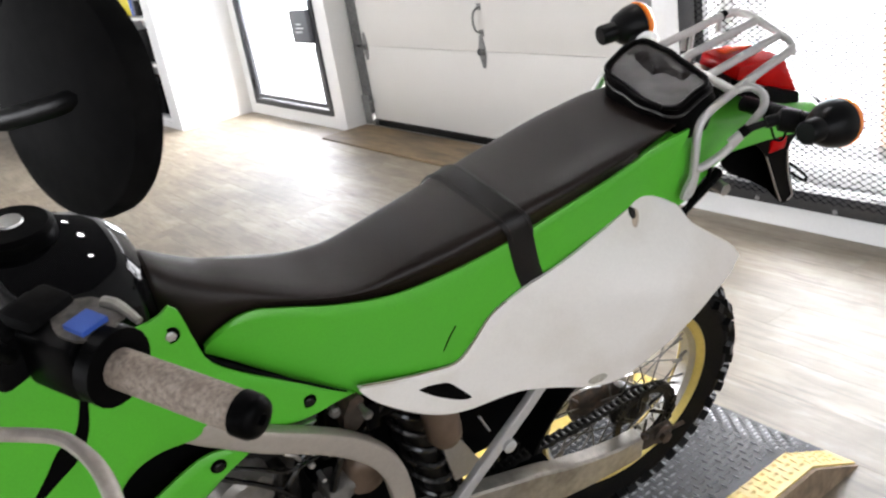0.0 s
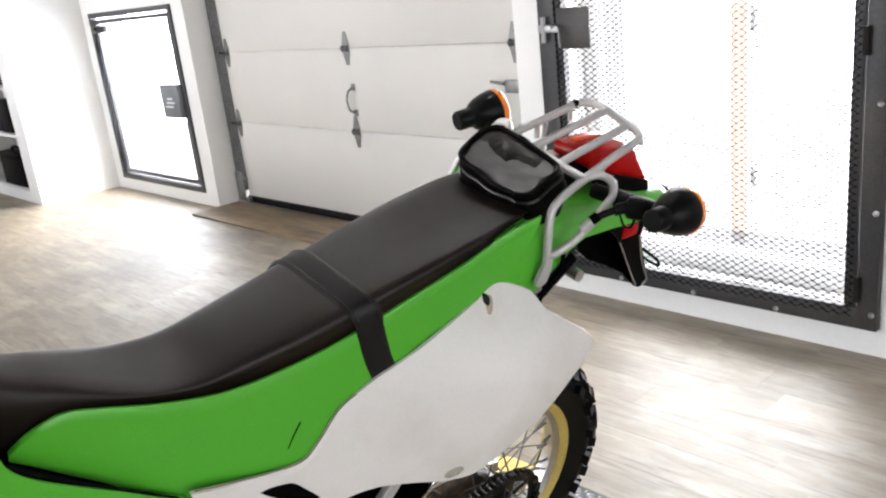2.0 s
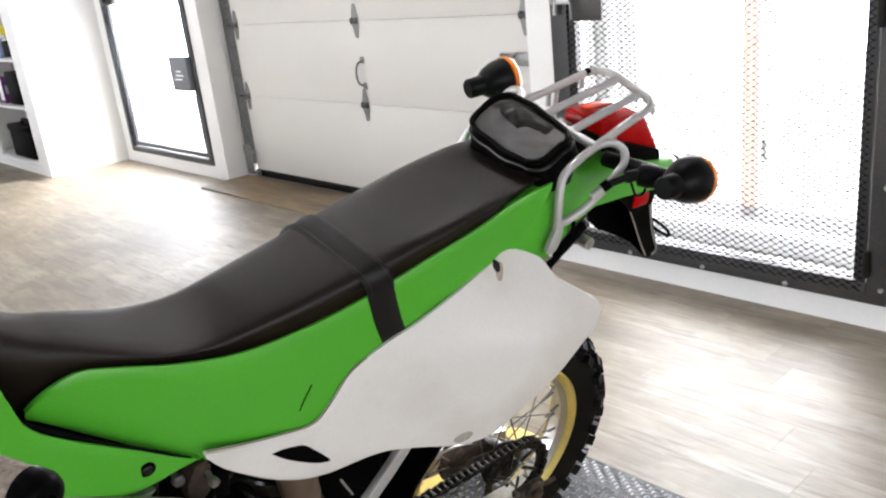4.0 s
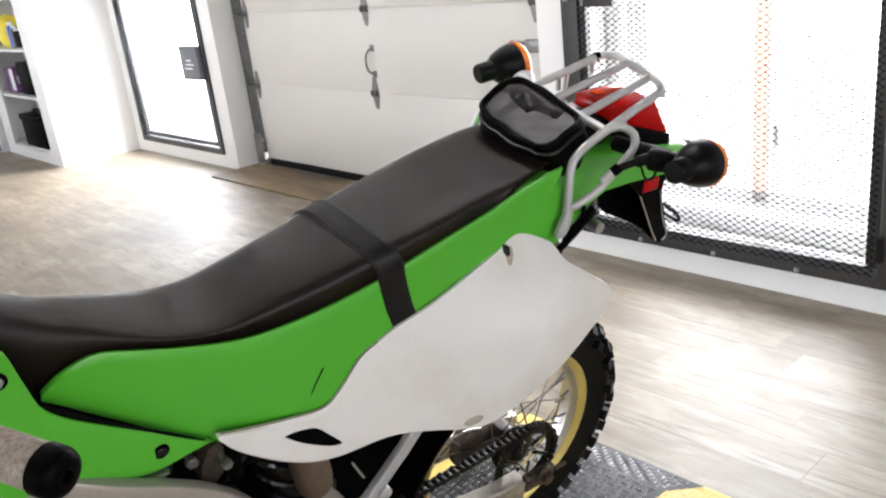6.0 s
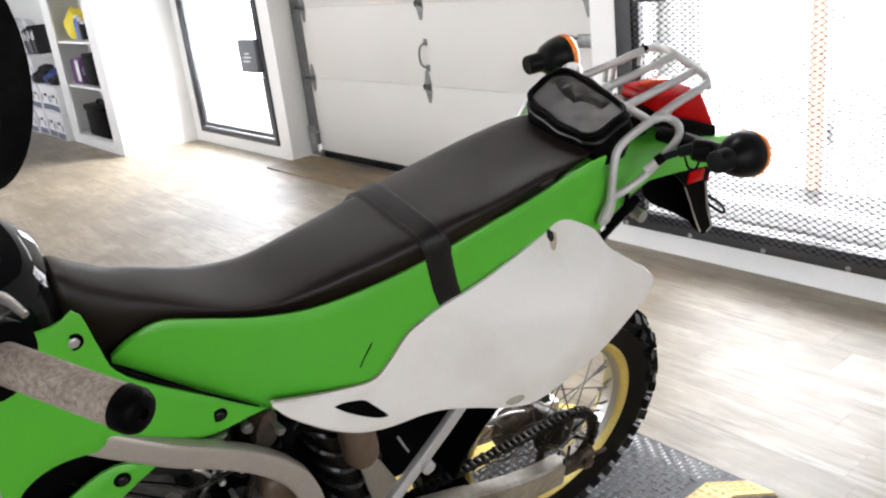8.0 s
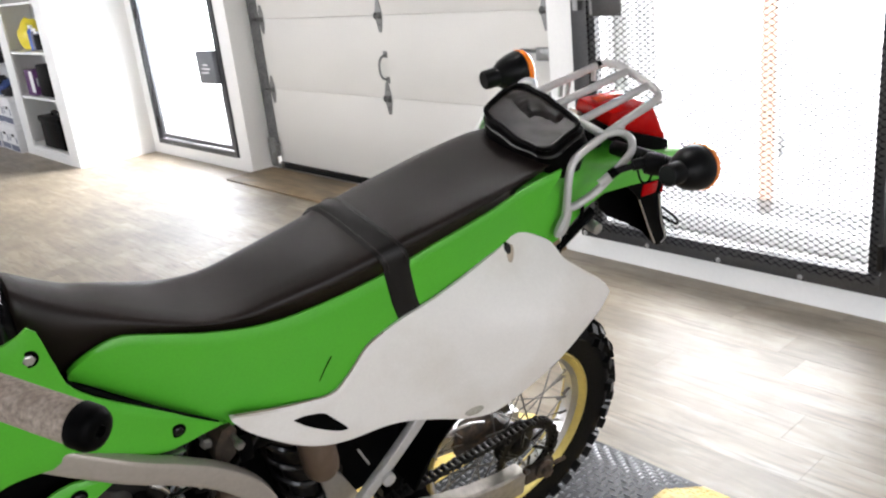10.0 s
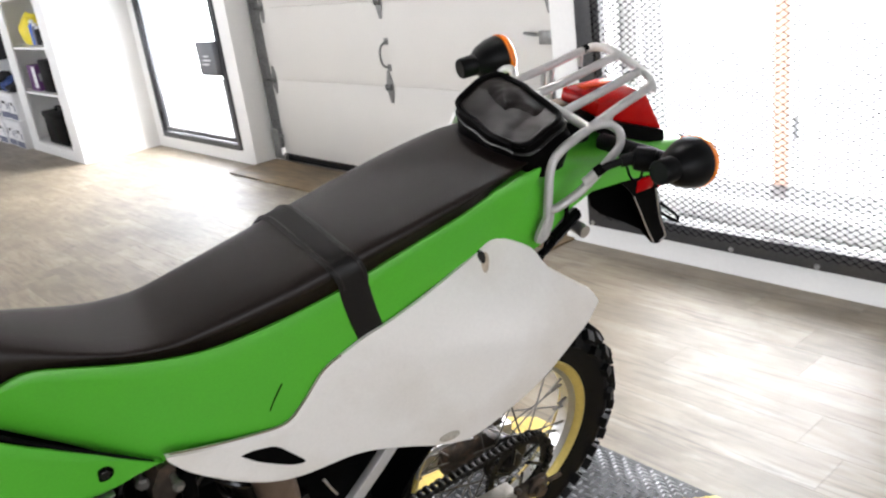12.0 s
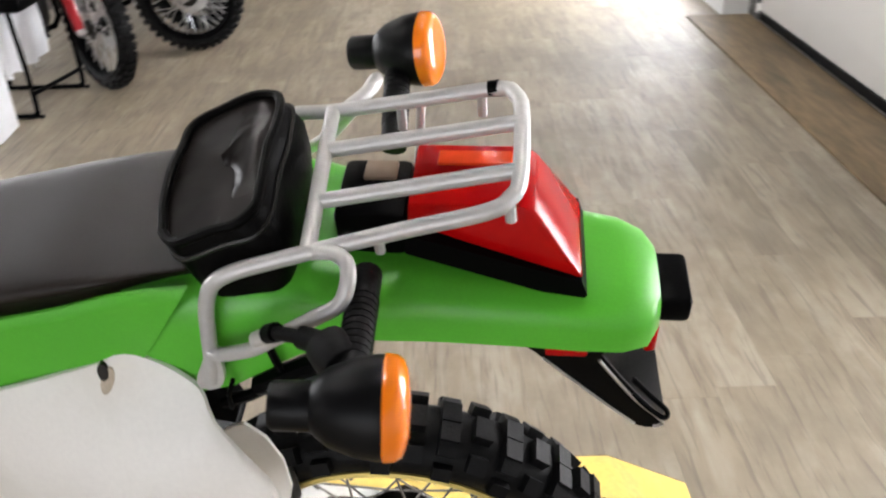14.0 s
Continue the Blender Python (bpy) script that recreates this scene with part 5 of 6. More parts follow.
lump("head_cover", (1.020, 0.062, 0.862), (0.050, 0.045, 0.046), GRIMY, "grimy grey alloy casting", 1.3)
lump("head_cover", (0.966, 0.070, 0.842), (0.022, 0.030, 0.040), DARKSTEEL, "", 4.1)
lump("carburettor_bowl", (0.815, 0.060, 0.772), (0.036, 0.036, 0.046), RESERVOIR, "brown stained carburettor bowl", 2.2, 0.12)
lump("carburettor_cap", (0.866, 0.070, 0.760), (0.028, 0.030, 0.022), GRIMY, "", 6.4)
lump("carburettor_cap", (0.912, 0.068, 0.742), (0.026, 0.034, 0.020), GRIMY, "", 8.8)
for u, v, w, r in ((0.909, 0.114, 0.902, 0.0062), (0.916, 0.114, 0.881, 0.0056), (0.884, 0.110, 0.884, 0.0042), (0.852, 0.108, 0.862, 0.0040), (0.896, 0.100, 0.822, 0.0048)):
    part("cap_screw", lathe(bmesh.new(), [(r, -0.02), (r, 0.0), (r * 0.85, 0.002), (r * 0.4, 0.003), (r * 0.35, 0.0005), (0.0005, 0.0005)], 12, pose(u, v, w)), STEEL, BIKE, "small steel cap screw")
part("heat_shield", loft(bmesh.new(), [[Vector((u, v, w)) for u, w in ((0.962, 0.988), (0.920, 0.984), (0.904, 0.984), (0.922, 0.966), (0.950, 0.972))] for v in (0.118, 0.128)]), STEEL, BIKE, "bright alloy bracket")
part("throttle_clip", tube(bmesh.new(), [(0.954, 0.116, 0.936), (0.942, 0.120, 0.926), (0.934, 0.118, 0.908)], (0.0062, 0.0030), 8, 3), STEEL, BIKE)
part("brake_pin", tube(bmesh.new(), [(0.596, 0.085, 0.784), (0.586, 0.090, 0.762), (0.575, 0.088, 0.740)], 0.0024, 6, 3), STEEL, BIKE)
bm = boxes((0.72, 1.14, -0.12, 0.125, 0.42, 0.68), bevel=0.05)
box(bm, 0.80, 0.98, 0.10, 0.15, 0.48, 0.64, 0.03)
part("crankcase", bm, ENGINE, BIKE, "dull engine crankcase")
# The second box is no airbox: added to black out the floor behind the shock.
part("airbox", boxes((0.38, 0.88, -0.085, 0.078, 0.86, 1.10), (0.62, 0.92, -0.09, -0.02, 0.45, 0.90), (0.86, 1.16, -0.08, 0.08, 0.95, 1.14), bevel=0.03), BLACK, BIKE)
# Black arc added to keep the gap ahead of the wheel dark.
part("wheel_gap_blocker", loft(bmesh.new(), [[Vector((0.116 + r * math.cos(t), v, 0.472 + r * math.sin(t))) for r in (0.365, 0.372) for v in ((0.08, -0.10) if r < 0.37 else (-0.10, 0.08))]
                                         for t in (radians(a) for a in range(20, 56, 5))]), BLACK, BIKE)
bm = bmesh.new()
tube(bm, [(0.74, 0.06, 0.93), (0.80, 0.09, 0.90), (0.86, 0.10, 0.86), (0.88, 0.09, 0.78)], 0.007, 8, 5)
tube(bm, [(0.86, 0.05, 0.97), (0.92, 0.10, 0.90), (0.98, 0.11, 0.82), (0.97, 0.10, 0.72)], 0.006, 8, 5)
part("hose", bm, OILY, BIKE)
part("carburettor", boxes((0.80, 0.88, -0.04, 0.055, 0.80, 0.90), bevel=0.015), ENGINE, BIKE)
# Black block added to hide the bright floor behind strut and spring.
part("rear_gap_blocker", boxes((0.45, 0.64, -0.09, 0.01, 0.58, 0.88), bevel=0.02), BLACK, BIKE)
part("chain_side_bracket", boxes((0.60, 0.66, 0.02, 0.045, 0.55, 0.72), bevel=0.01), OILY, BIKE)
part("brake_stay", boxes((0.24, 0.34, -0.02, 0.02, 0.66, 0.76), bevel=0.02), ENGINE, BIKE)
# fork, front fender, kickstand: ahead of and below the view
for s in (1, -1):
    part("fork_leg", tube(bmesh.new(), [(1.255, 0.09 * s, 1.38), (1.40, 0.09 * s, 0.93), (1.56, 0.09 * s, 0.45)], 0.026, 12, 1), STEEL, BIKE)
part("triple_clamp", boxes((1.225, 1.29, -0.115, 0.115, 1.32, 1.35), bevel=0.01), STEEL, BIKE)
bm = bmesh.new()
loft(bm, [[Vector((u, v * h, w + 0.02 * (1 - abs(v)))) for v in (-1, -0.5, 0, 0.5, 1)] + [Vector((u, v * h, w + 0.02 * (1 - abs(v)) - 0.005)) for v in (1, 0.5, 0, -0.5, -1)] for u, h, w in
           ((1.28, 0.05, 0.88), (1.40, 0.075, 0.93), (1.60, 0.08, 0.95), (1.80, 0.07, 0.93), (1.95, 0.04, 0.88))])
part("front_fender", bm, GREEN, BIKE, "green front fender")
part("kickstand", tube(bmesh.new(), [(0.80, 0.12, 0.42), (0.76, 0.24, 0.24), (0.73, 0.325, 0.11)], 0.013, 10, 1), STEEL, BIKE)

# pouch strapped behind the seat
inv_pose = pose(-1.256, 2.067, 0, 0, 0, -96.3) @ pose(0, 0, 0, -15)
pouch = thing("tool_pouch", "black leather pouch with a clear window behind the seat", "pouch", inv_pose)
top_ring = [(0.246, 0.080), (0.255, 0.040), (0.259, -0.020), (0.255, -0.046), (0.240, -0.060), (0.205, -0.066), (0.174, -0.063), (0.162, -0.050), (0.158, 0.0), (0.157, 0.068), (0.163, 0.088), (0.183, 0.096), (0.226, 0.097)]


def lid_height(u, v):
    return 1.298 + 0.337 * (0.253 - u) - 0.148 * (v + 0.051)


pouch_mid = Vector((0.207, 0.015))


def pouch_loop(scale, drop, floor_at=None, per=5):
    ring = []
    for u, v in top_ring:
        q = pouch_mid + (Vector((u, v)) - pouch_mid) * scale
        h = lid_height(u, v) + drop
        ring.append((q.x, q.y, h if floor_at is None else min(h, floor_at)))
    ring = smooth_path(ring + ring[:1], per)[:-1]
    return [q + 0.006 * Vector((noise.noise(q * 22), noise.noise(q * 22 + Vector((7, 0, 0))), noise.noise(q * 26 + Vector((0, 9, 0))))) for q in ring]


bag = []
for scale, drop, low, back in ((1.00, -0.10, 1.226, 0.016), (1.08, -0.060, None, 0.018), (1.10, -0.035, None, 0.014), (1.06, -0.014, None, 0.006), (1.02, -0.003, None, 0.0), (0.97, -0.002, None, 0.0), (0.95, -0.010, None, 0.0)):
    bag.append([q - Vector((back, 0, 0)) for q in pouch_loop(scale, drop, low)])
part("bag", loft(bmesh.new(), bag), LEATHER, pouch)
rim = pouch_loop(1.0, 0.001)
part("piping", tube(bmesh.new(), rim + rim[:1], 0.0048, 8, 1), LEATHER, pouch, "thick black piping round the lid")
grid = []
for f in [0.97 - 0.94 * k / 20 for k in range(21)]:
    ring = []
    for q in pouch_loop(f, 0.0):
        fold = noise.noise(Vector((q.x * 48, q.y * 34, 1.7))) + 0.5 * noise.noise(Vector((q.x * 85, q.y * 95, 5.2)))
        ring.append(Vector((q.x, q.y, q.z - 0.002 + 0.0050 * fold * (1 - f) ** 0.4 - 0.010 * (1 - f))))
    grid.append(ring)
part("window", loft(bmesh.new(), grid), WINDOW_VINYL, pouch, "glossy crumpled smoked vinyl window")
zipper = [q - Vector((0.006, 0, 0)) for q in pouch_loop(1.07, -0.014)]
part("zip", tube(bmesh.new(), zipper + zipper[:1], 0.0026, 6, 1), DARKSTEEL, pouch)

# ramp platform with raised tread and yellow edges
ramp = thing("bike_ramp", "low diamond plate ramp with yellow painted edges", "ramp")
RX0, RX1, RYN, RYK, RZ = -1.755, -0.985, 2.612, 2.41, 0.105


def ramp_slab(x0, x1, lift, mat, label=""):
    bm = bmesh.new()
    side = [(-0.6, 0.0), (-0.6, RZ + lift), (RYK, RZ + lift), (RYN, 0.004 + lift), (RYN, 0.0)]
    loft(bm, [[Vector((x0, y, z)) for y, z in side], [Vector((x1, y, z)) for y, z in side]])
    return part("deck", bm, mat, ramp, label)


ramp_slab(RX0 + 0.165, RX1 - 0.095, 0.0, PLATE, "grey steel diamond plate deck")
ramp_slab(RX0 + 0.01, RX0 + 0.165, 0.001, YELLOW, "scuffed yellow painted edge")
ramp_slab(RX1 - 0.095, RX1 - 0.012, 0.001, YELLOW, "scuffed yellow painted edge")
ramp_slab(RX1 - 0.012, RX1, -0.004, RAMPSIDE, "raw plywood ramp side")
ramp_slab(RX0, RX0 + 0.01, -0.004, RAMPSIDE, "raw plywood ramp side")


def tread(x0, x1, mat):
    bm = bmesh.new()
    pitch = 0.0245
    for i in range(int((x1 - x0) / pitch)):
        for k in range(int((RYN - 0.4) / pitch)):
            x, y = x0 + pitch * (i + 0.5), 0.4 + pitch * (k + 0.5)
            if y > RYN - 0.02:
                continue
            slope = 0.0 if y < RYK else math.degrees(math.atan2(RZ - 0.004, RYN - RYK))
            z = RZ if y < RYK else RZ - (y - RYK) * (RZ - 0.004) / (RYN - RYK)
            m = pose(x, y, z, -slope, 0, 90 if (i + k) % 2 else 0)
            pts = [m @ Vector(q) for q in ((-0.0125, 0, 0), (0, -0.0042, 0), (0.0125, 0, 0), (0, 0.0042, 0), (-0.007, 0, 0.0026), (0.007, 0, 0.0026))]
            v = [bm.verts.new(q) for q in pts]
            for f in ((0, 1, 5, 4), (1, 2, 5), (2, 3, 5), (3, 0, 4, 5)):
                bm.faces.new([v[j] for j in f])
    ob = part("tread_pattern", bm, mat, ramp)
    ob["kind"] = "stuff"


tread(RX0 + 0.165, RX1 - 0.095, TREADBAR)
tread(RX1 - 0.095, RX1 - 0.014, YELLOW)
tread(RX1 - 0.10, RX1 - 0.02, YELLOW)

# clutter in the engine bay: clamps, bolts, cables
for u, v, w, r in ((0.865, 0.098, 0.955, 0.010), (0.83, 0.137, 0.965, 0.008), (0.91, 0.112, 0.79, 0.012), (0.99, 0.112, 0.83, 0.009), (0.94, 0.112, 0.70, 0.011), (0.745, 0.10, 0.66, 0.012)):
    part("engine_bolt", lathe(bmesh.new(), [(r * 0.6, -0.02), (r * 0.6, 0.0), (r, 0.0), (r, 0.006), (r * 0.7, 0.009), (0.001, 0.009)], 6, pose(u, v, w)), GRIMY, BIKE)
part("engine_bracket", boxes((0.800, 0.822, 0.112, 0.120, 0.905, 0.960), bevel=0.003), BLACK, BIKE, "small steel bracket")
part("cable", tube(bmesh.new(), [(1.15, 0.10, 1.02), (1.06, 0.118, 0.95), (0.98, 0.122, 0.88), (0.93, 0.118, 0.80), (0.90, 0.11, 0.70)], 0.0042, 6, 5), OILY, BIKE)
part("cable", tube(bmesh.new(), [(1.10, 0.108, 0.99), (1.0, 0.124, 0.935), (0.95, 0.122, 0.90), (0.88, 0.114, 0.90), (0.82, 0.10, 0.86)], 0.0036, 6, 5), OILY, BIKE)
part("exhaust_clamp", tube(bmesh.new(), [(1.0, 0.105, 0.76), (1.08, 0.118, 0.735), (1.13, 0.10, 0.72)], 0.018, 12, 4), GRIMY, BIKE, "grimy steel pipe")
part("silencer", tube(bmesh.new(), [(0.82, -0.115, 0.84), (0.60, -0.135, 0.85), (0.40, -0.15, 0.87), (0.24, -0.155, 0.90)], 0.052, 16, 3), DARKSTEEL, BIKE, "dark exhaust silencer")
lump("brake_caliper", (0.195, -0.050, 0.505), (0.062, 0.026, 0.052), RUSTY, "brown grimy brake caliper", 3.7, 0.3)
part("brake_hose", tube(bmesh.new(), [(0.200, -0.03, 0.560), (0.264, -0.005, 0.606), (0.325, 0.0, 0.612), (0.345, -0.005, 0.585), (0.350, -0.01, 0.55)], 0.0030, 6, 5), STEEL, BIKE, "thin braided brake hose")


# ---- things round the room ----
def file_box(x, y, z, turn=0.0, lid=False):
    b = thing("archive_box", "white cardboard archive box with slate blue print", "box", pose(x, y, z, 0, 0, turn), group="stacked archive boxes")
    part("carton", boxes((-0.165, 0.165, 0, 0.40, 0, 0.245), bevel=0.004), CARD, b)
    part("lid", boxes((-0.172, 0.172, -0.007, 0.407, 0.245, 0.295), bevel=0.004), CARD, b)
    part("print_band", boxes((-0.150, 0.150, -0.0035, -0.001, 0.012, 0.075)), CARDBAND, b, "slate blue printed band")
    bm = bmesh.new()
    box(bm, -0.045, 0.045, -0.004, -0.001, 0.165, 0.195, 0.0)
    part("hand_hole", bm, BLACK, b)
    part("print_mark", boxes((-0.135, -0.115, -0.0035, -0.001, 0.11, 0.19)), CARDBAND, b)
    part("print_mark", boxes((0.09, 0.12, -0.0035, -0.001, 0.10, 0.17)), CARDBAND, b)
    return b


rng = random.Random(7)
for k in range(5):
    file_box(-9.83 - 0.355 * k, 3.26 + rng.uniform(-0.02, 0.02), 0.0, rng.uniform(-2, 2))
for k in range(4):
    file_box(-9.86 - 0.362 * k, 3.29 + rng.uniform(-0.02, 0.02), 0.296, rng.uniform(-3, 3))
for k in range(2):
    file_box(-10.75 - 0.37 * k, 3.32, 0.592, rng.uniform(-4, 4))


def cloth_heap(x, y, z, size, mat, label):
    bm = bmesh.new()
    bmesh.ops.create_icosphere(bm, subdivisions=4, radius=1.0)
    for v in bm.verts:
        n = noise.fractal(v.co * 1.7 + Vector((x, y, z)), 1.0, 2.0, 4)
        v.co = Vector((v.co.x * size[0], v.co.y * size[1], max(v.co.z, -0.35) * size[2])) * (1 + 0.28 * n)
    low = min(v.co.z for v in bm.verts)
    bmesh.ops.translate(bm, vec=(0, 0, -low), verts=bm.verts)
    ob = mesh_object("garment", bm, mat)
    ob.location = (x, y, z)
    return tagged(ob, label, "clothing")


cloth_heap(-9.86, 3.42, 0.592, (0.17, 0.14, 0.075), DARKCLOTH, "crumpled black cloth on the archive boxes")
cloth_heap(-10.16, 3.46, 0.592, (0.15, 0.15, 0.10), BLUEBAG, "crumpled blue bag on the archive boxes")
cloth_heap(-10.42, 3.40, 0.592, (0.17, 0.14, 0.12), DARKCLOTH, "heap of black gloves on the archive boxes")
cloth_heap(-11.28, 3.50, 0.888, (0.22, 0.18, 0.26), WHITECLOTH, "crumpled white bag on the archive boxes")
for k, (lean, high, mat) in enumerate(((-14, 0.30, DARKCLOTH), (-9, 0.27, LEATHERBOOK), (-16, 0.31, DARKCLOTH), (-20, 0.25, CARDBAND), (-24, 0.29, LEATHERBOOK), (-28, 0.27, DARKCLOTH))):
    folder = thing("ring_binder", "dark ring binder leaning on the archive boxes", "binder", pose(-10.58 - 0.085 * k, 3.42, 0.900, 0, lean, 0), group="leaning ring binders")
    part("cover", boxes((-0.034, 0.034, 0, 0.27, 0, high), bevel=0.004), mat, folder)
    part("spine_label", boxes((-0.020, 0.020, -0.0025, -0.0004, high * 0.55, high * 0.85)), CARD, folder, "pale spine label")


def shelf_things():
    bag = thing("bag", "yellow plastic bag slumped on a shelf", "bag", pose(-9.22, 3.52, 1.064))
    bm = bmesh.new()
    bmesh.ops.create_icosphere(bm, subdivisions=3, radius=1.0)
    for v in bm.verts:
        n = noise.noise(v.co * 2.2)
        v.co = Vector((v.co.x * 0.17, v.co.y * 0.12, (v.co.z + 0.75) * 0.17 if v.co.z > -0.75 else 0.0)) * (1 + 0.16 * n)
    part("sack", bm, YELLOWBAG, bag)
    for x, h, mat, label in ((-9.02, 0.23, BLUE, "blue spray can on a shelf"), (-8.94, 0.20, CARDBAND, "slate blue bottle on a shelf"), (-8.87, 0.17, DARKCLOTH, "dark bottle on a shelf")):
        can = thing("spray_can", label, "can", pose(x, 3.46, 1.064))
        part("body", lathe(bmesh.new(), [(0.032, 0.0), (0.036, 0.004), (0.036, h * 0.8), (0.022, h * 0.9)], 20, pose(0, 0, 0, 90)), mat, can)
        part("cap", lathe(bmesh.new(), [(0.022, h * 0.9), (0.022, h), (0.018, h + 0.008)], 20, pose(0, 0, 0, 90)), WHITECLOTH, can)
    pack = thing("carton", "purple and white printed carton on a shelf", "box", pose(-9.18, 3.46, 0.624))
    part("body", boxes((-0.13, 0.13, -0.08, 0.08, 0, 0.25), bevel=0.003), PURPLE, pack)
    part("print_panel", boxes((0.02, 0.12, -0.083, -0.0805, 0.03, 0.24)), CARD, pack)
    case = thing("battery_case", "black plastic battery case on a shelf", "case", pose(-8.72, 3.50, 0.624))
    part("body", boxes((-0.19, 0.19, -0.12, 0.12, 0, 0.31), bevel=0.012), BLACK, case)
    bm = tube(bmesh.new(), [(-0.08, 0, 0.30), (-0.07, 0, 0.345), (0.07, 0, 0.345), (0.08, 0, 0.30)], 0.010, 8, 3)
    part("handle", bm, BLACK, case)
    tool = thing("drill", "grey cordless tool lying on a shelf", "tool", pose(-8.92, 3.42, 0.624))
    part("body", boxes((-0.035, 0.035, -0.05, 0.08, 0.10, 0.18), (-0.03, 0.03, 0.0, 0.05, 0.0, 0.10), bevel=0.01), GREYMETAL, tool)
    box2 = thing("battery_case", "large black plastic battery case on the bottom shelf", "case", pose(-8.80, 3.48, 0.109))
    part("body", boxes((-0.30, 0.30, -0.13, 0.13, 0, 0.30), bevel=0.015), BLACK, box2)
    part("lid", boxes((-0.31, 0.31, -0.14, 0.14, 0.26, 0.32), bevel=0.012), BLACK, box2)
    part("handle", tube(bmesh.new(), [(-0.1, -0.05, 0.31), (-0.09, -0.05, 0.36), (0.09, -0.05, 0.36), (0.1, -0.05, 0.31)], 0.012, 8, 3), BLACK, box2)


shelf_things()


def parked_bike(x, y, turn, colour, label, group):
    """A dirt bike standing in the row, front wheel towards the aisle."""
    steer = pose(0.10, 0, 0, 0, 0, turn) @ pose(-0.10, 0, 0)
    hub = steer @ Vector((0.34, 0, 0))
    b = thing("parked_dirt_bike", label, "motorcycle", pose(x, y, 0, 0, 0, 90) @ pose(-hub.x, -hub.y, 0), group=group)

    def steered(bm):
        bmesh.ops.transform(bm, matrix=steer, verts=bm.verts)
        return bm
    w = bike_wheel("front_wheel", (0.34, 0, 0.345), 0.345, 0.268, 0.042, b, 40, False, False, BLACK)
    w.matrix_local = steer @ pose(0.34, 0, 0.345)
    bike_wheel("rear_wheel", (-1.12, 0, 0.33), 0.33, 0.232, 0.054, b, 36, False, True, BLACK)
    for s in (1, -1):
        part("fork_leg", steered(tube(bmesh.new(), [(0.34, 0.088 * s, 0.33), (0.18, 0.088 * s, 0.70), (0.02, 0.088 * s, 1.08)], (0.028, 0.024), 12, 2)), STEEL, b)
        part("fork_guard", steered(tube(bmesh.new(), [(0.345, 0.105 * s, 0.36), (0.25, 0.105 * s, 0.58), (0.20, 0.10 * s, 0.70)], 0.030, 10, 2, 0.6)), colour, b)
    part("axle", steered(tube(bmesh.new(), [(0.34, -0.12, 0.345), (0.34, 0.12, 0.345)], 0.014, 10, 1)), STEEL, b)
    part("brake_disc", lathe(bmesh.new(), [(0.06, 0.055), (0.115, 0.055), (0.115, 0.058), (0.06, 0.058), (0.06, 0.055)], 32, steer @ pose(0.34, 0, 0.345)), STEEL, b)
    bm = bmesh.new()
    loft(bm, [[Vector((u, v * h, z + 0.03 * (1 - abs(v)))) for v in (-1, -0.5, 0, 0.5, 1)] + [Vector((u, v * h, z + 0.03 * (1 - abs(v)) - 0.006)) for v in (1, 0.5, 0, -0.5, -1)] for u, h, z in
               ((0.02, 0.05, 0.80), (0.15, 0.075, 0.84), (0.38, 0.08, 0.86), (0.60, 0.07, 0.84), (0.78, 0.035, 0.79))])
    part("front_fender", steered(bm), colour, b)
    part("number_plate", steered(loft(bmesh.new(), [[Vector((0.10 + d, v, z)) for v, z in ((-0.11, 0.86), (0.11, 0.86), (0.12, 1.02), (0.07, 1.10), (-0.07, 1.10), (-0.12, 1.02))] for d in (0.0, 0.008)])), WHITECLOTH, b)
    part("bar_tube", steered(tube(bmesh.new(), [(-0.06, 0.40, 1.16), (0.0, 0.2, 1.14), (0.02, 0, 1.10), (0.0, -0.2, 1.14), (-0.06, -0.40, 1.16)], 0.012, 10, 4)), BLACK, b)
    bm = bmesh.new()
    rings = []
    for u, h, top, low in ((0.02, 0.06, 1.0, 0.75), (-0.12, 0.14, 1.02, 0.62), (-0.30, 0.12, 1.0, 0.66), (-0.45, 0.09, 0.95, 0.72)):
        rings.append([Vector((u, h * math.cos(a), (top + low) / 2 + (top - low) / 2 * math.sin(a))) for a in (2 * math.pi * k / 20 for k in range(20))])
    part("fuel_tank", loft(bm, rings), colour, b)
    rings = [[Vector((u, h * math.cos(a), (top + low) / 2 + (top - low) / 2 * math.sin(a))) for a in (2 * math.pi * k / 20 for k in range(20))] for u, h, top, low in
             ((-0.25, 0.07, 1.0, 0.9), (-0.55, 0.09, 0.96, 0.82), (-0.95, 0.08, 0.97, 0.84), (-1.25, 0.05, 0.98, 0.92))]
    part("seat", loft(bmesh.new(), rings), VINYL, b)
    part("engine", boxes((-0.50, -0.08, -0.13, 0.13, 0.30, 0.66), bevel=0.06), ENGINE, b)
    part("frame", tube(bmesh.new(), [(0.05, 0.05, 0.95), (-0.05, 0.09, 0.55), (-0.08, 0.10, 0.30), (-0.50, 0.10, 0.28), (-0.58, 0.10, 0.60)], 0.018, 8, 3), BLACK, b)
    part("swingarm", boxes((-1.15, -0.50, 0.085, 0.115, 0.31, 0.36), (-1.15, -0.50, -0.115, -0.085, 0.31, 0.36), bevel=0.01), STEEL, b)
    part("stand", tube(bmesh.new(), [(-0.40, 0.12, 0.32), (-0.36, 0.22, 0.15), (-0.34, 0.28, 0.0)], 0.012, 8, 1), STEEL, b)
    return b


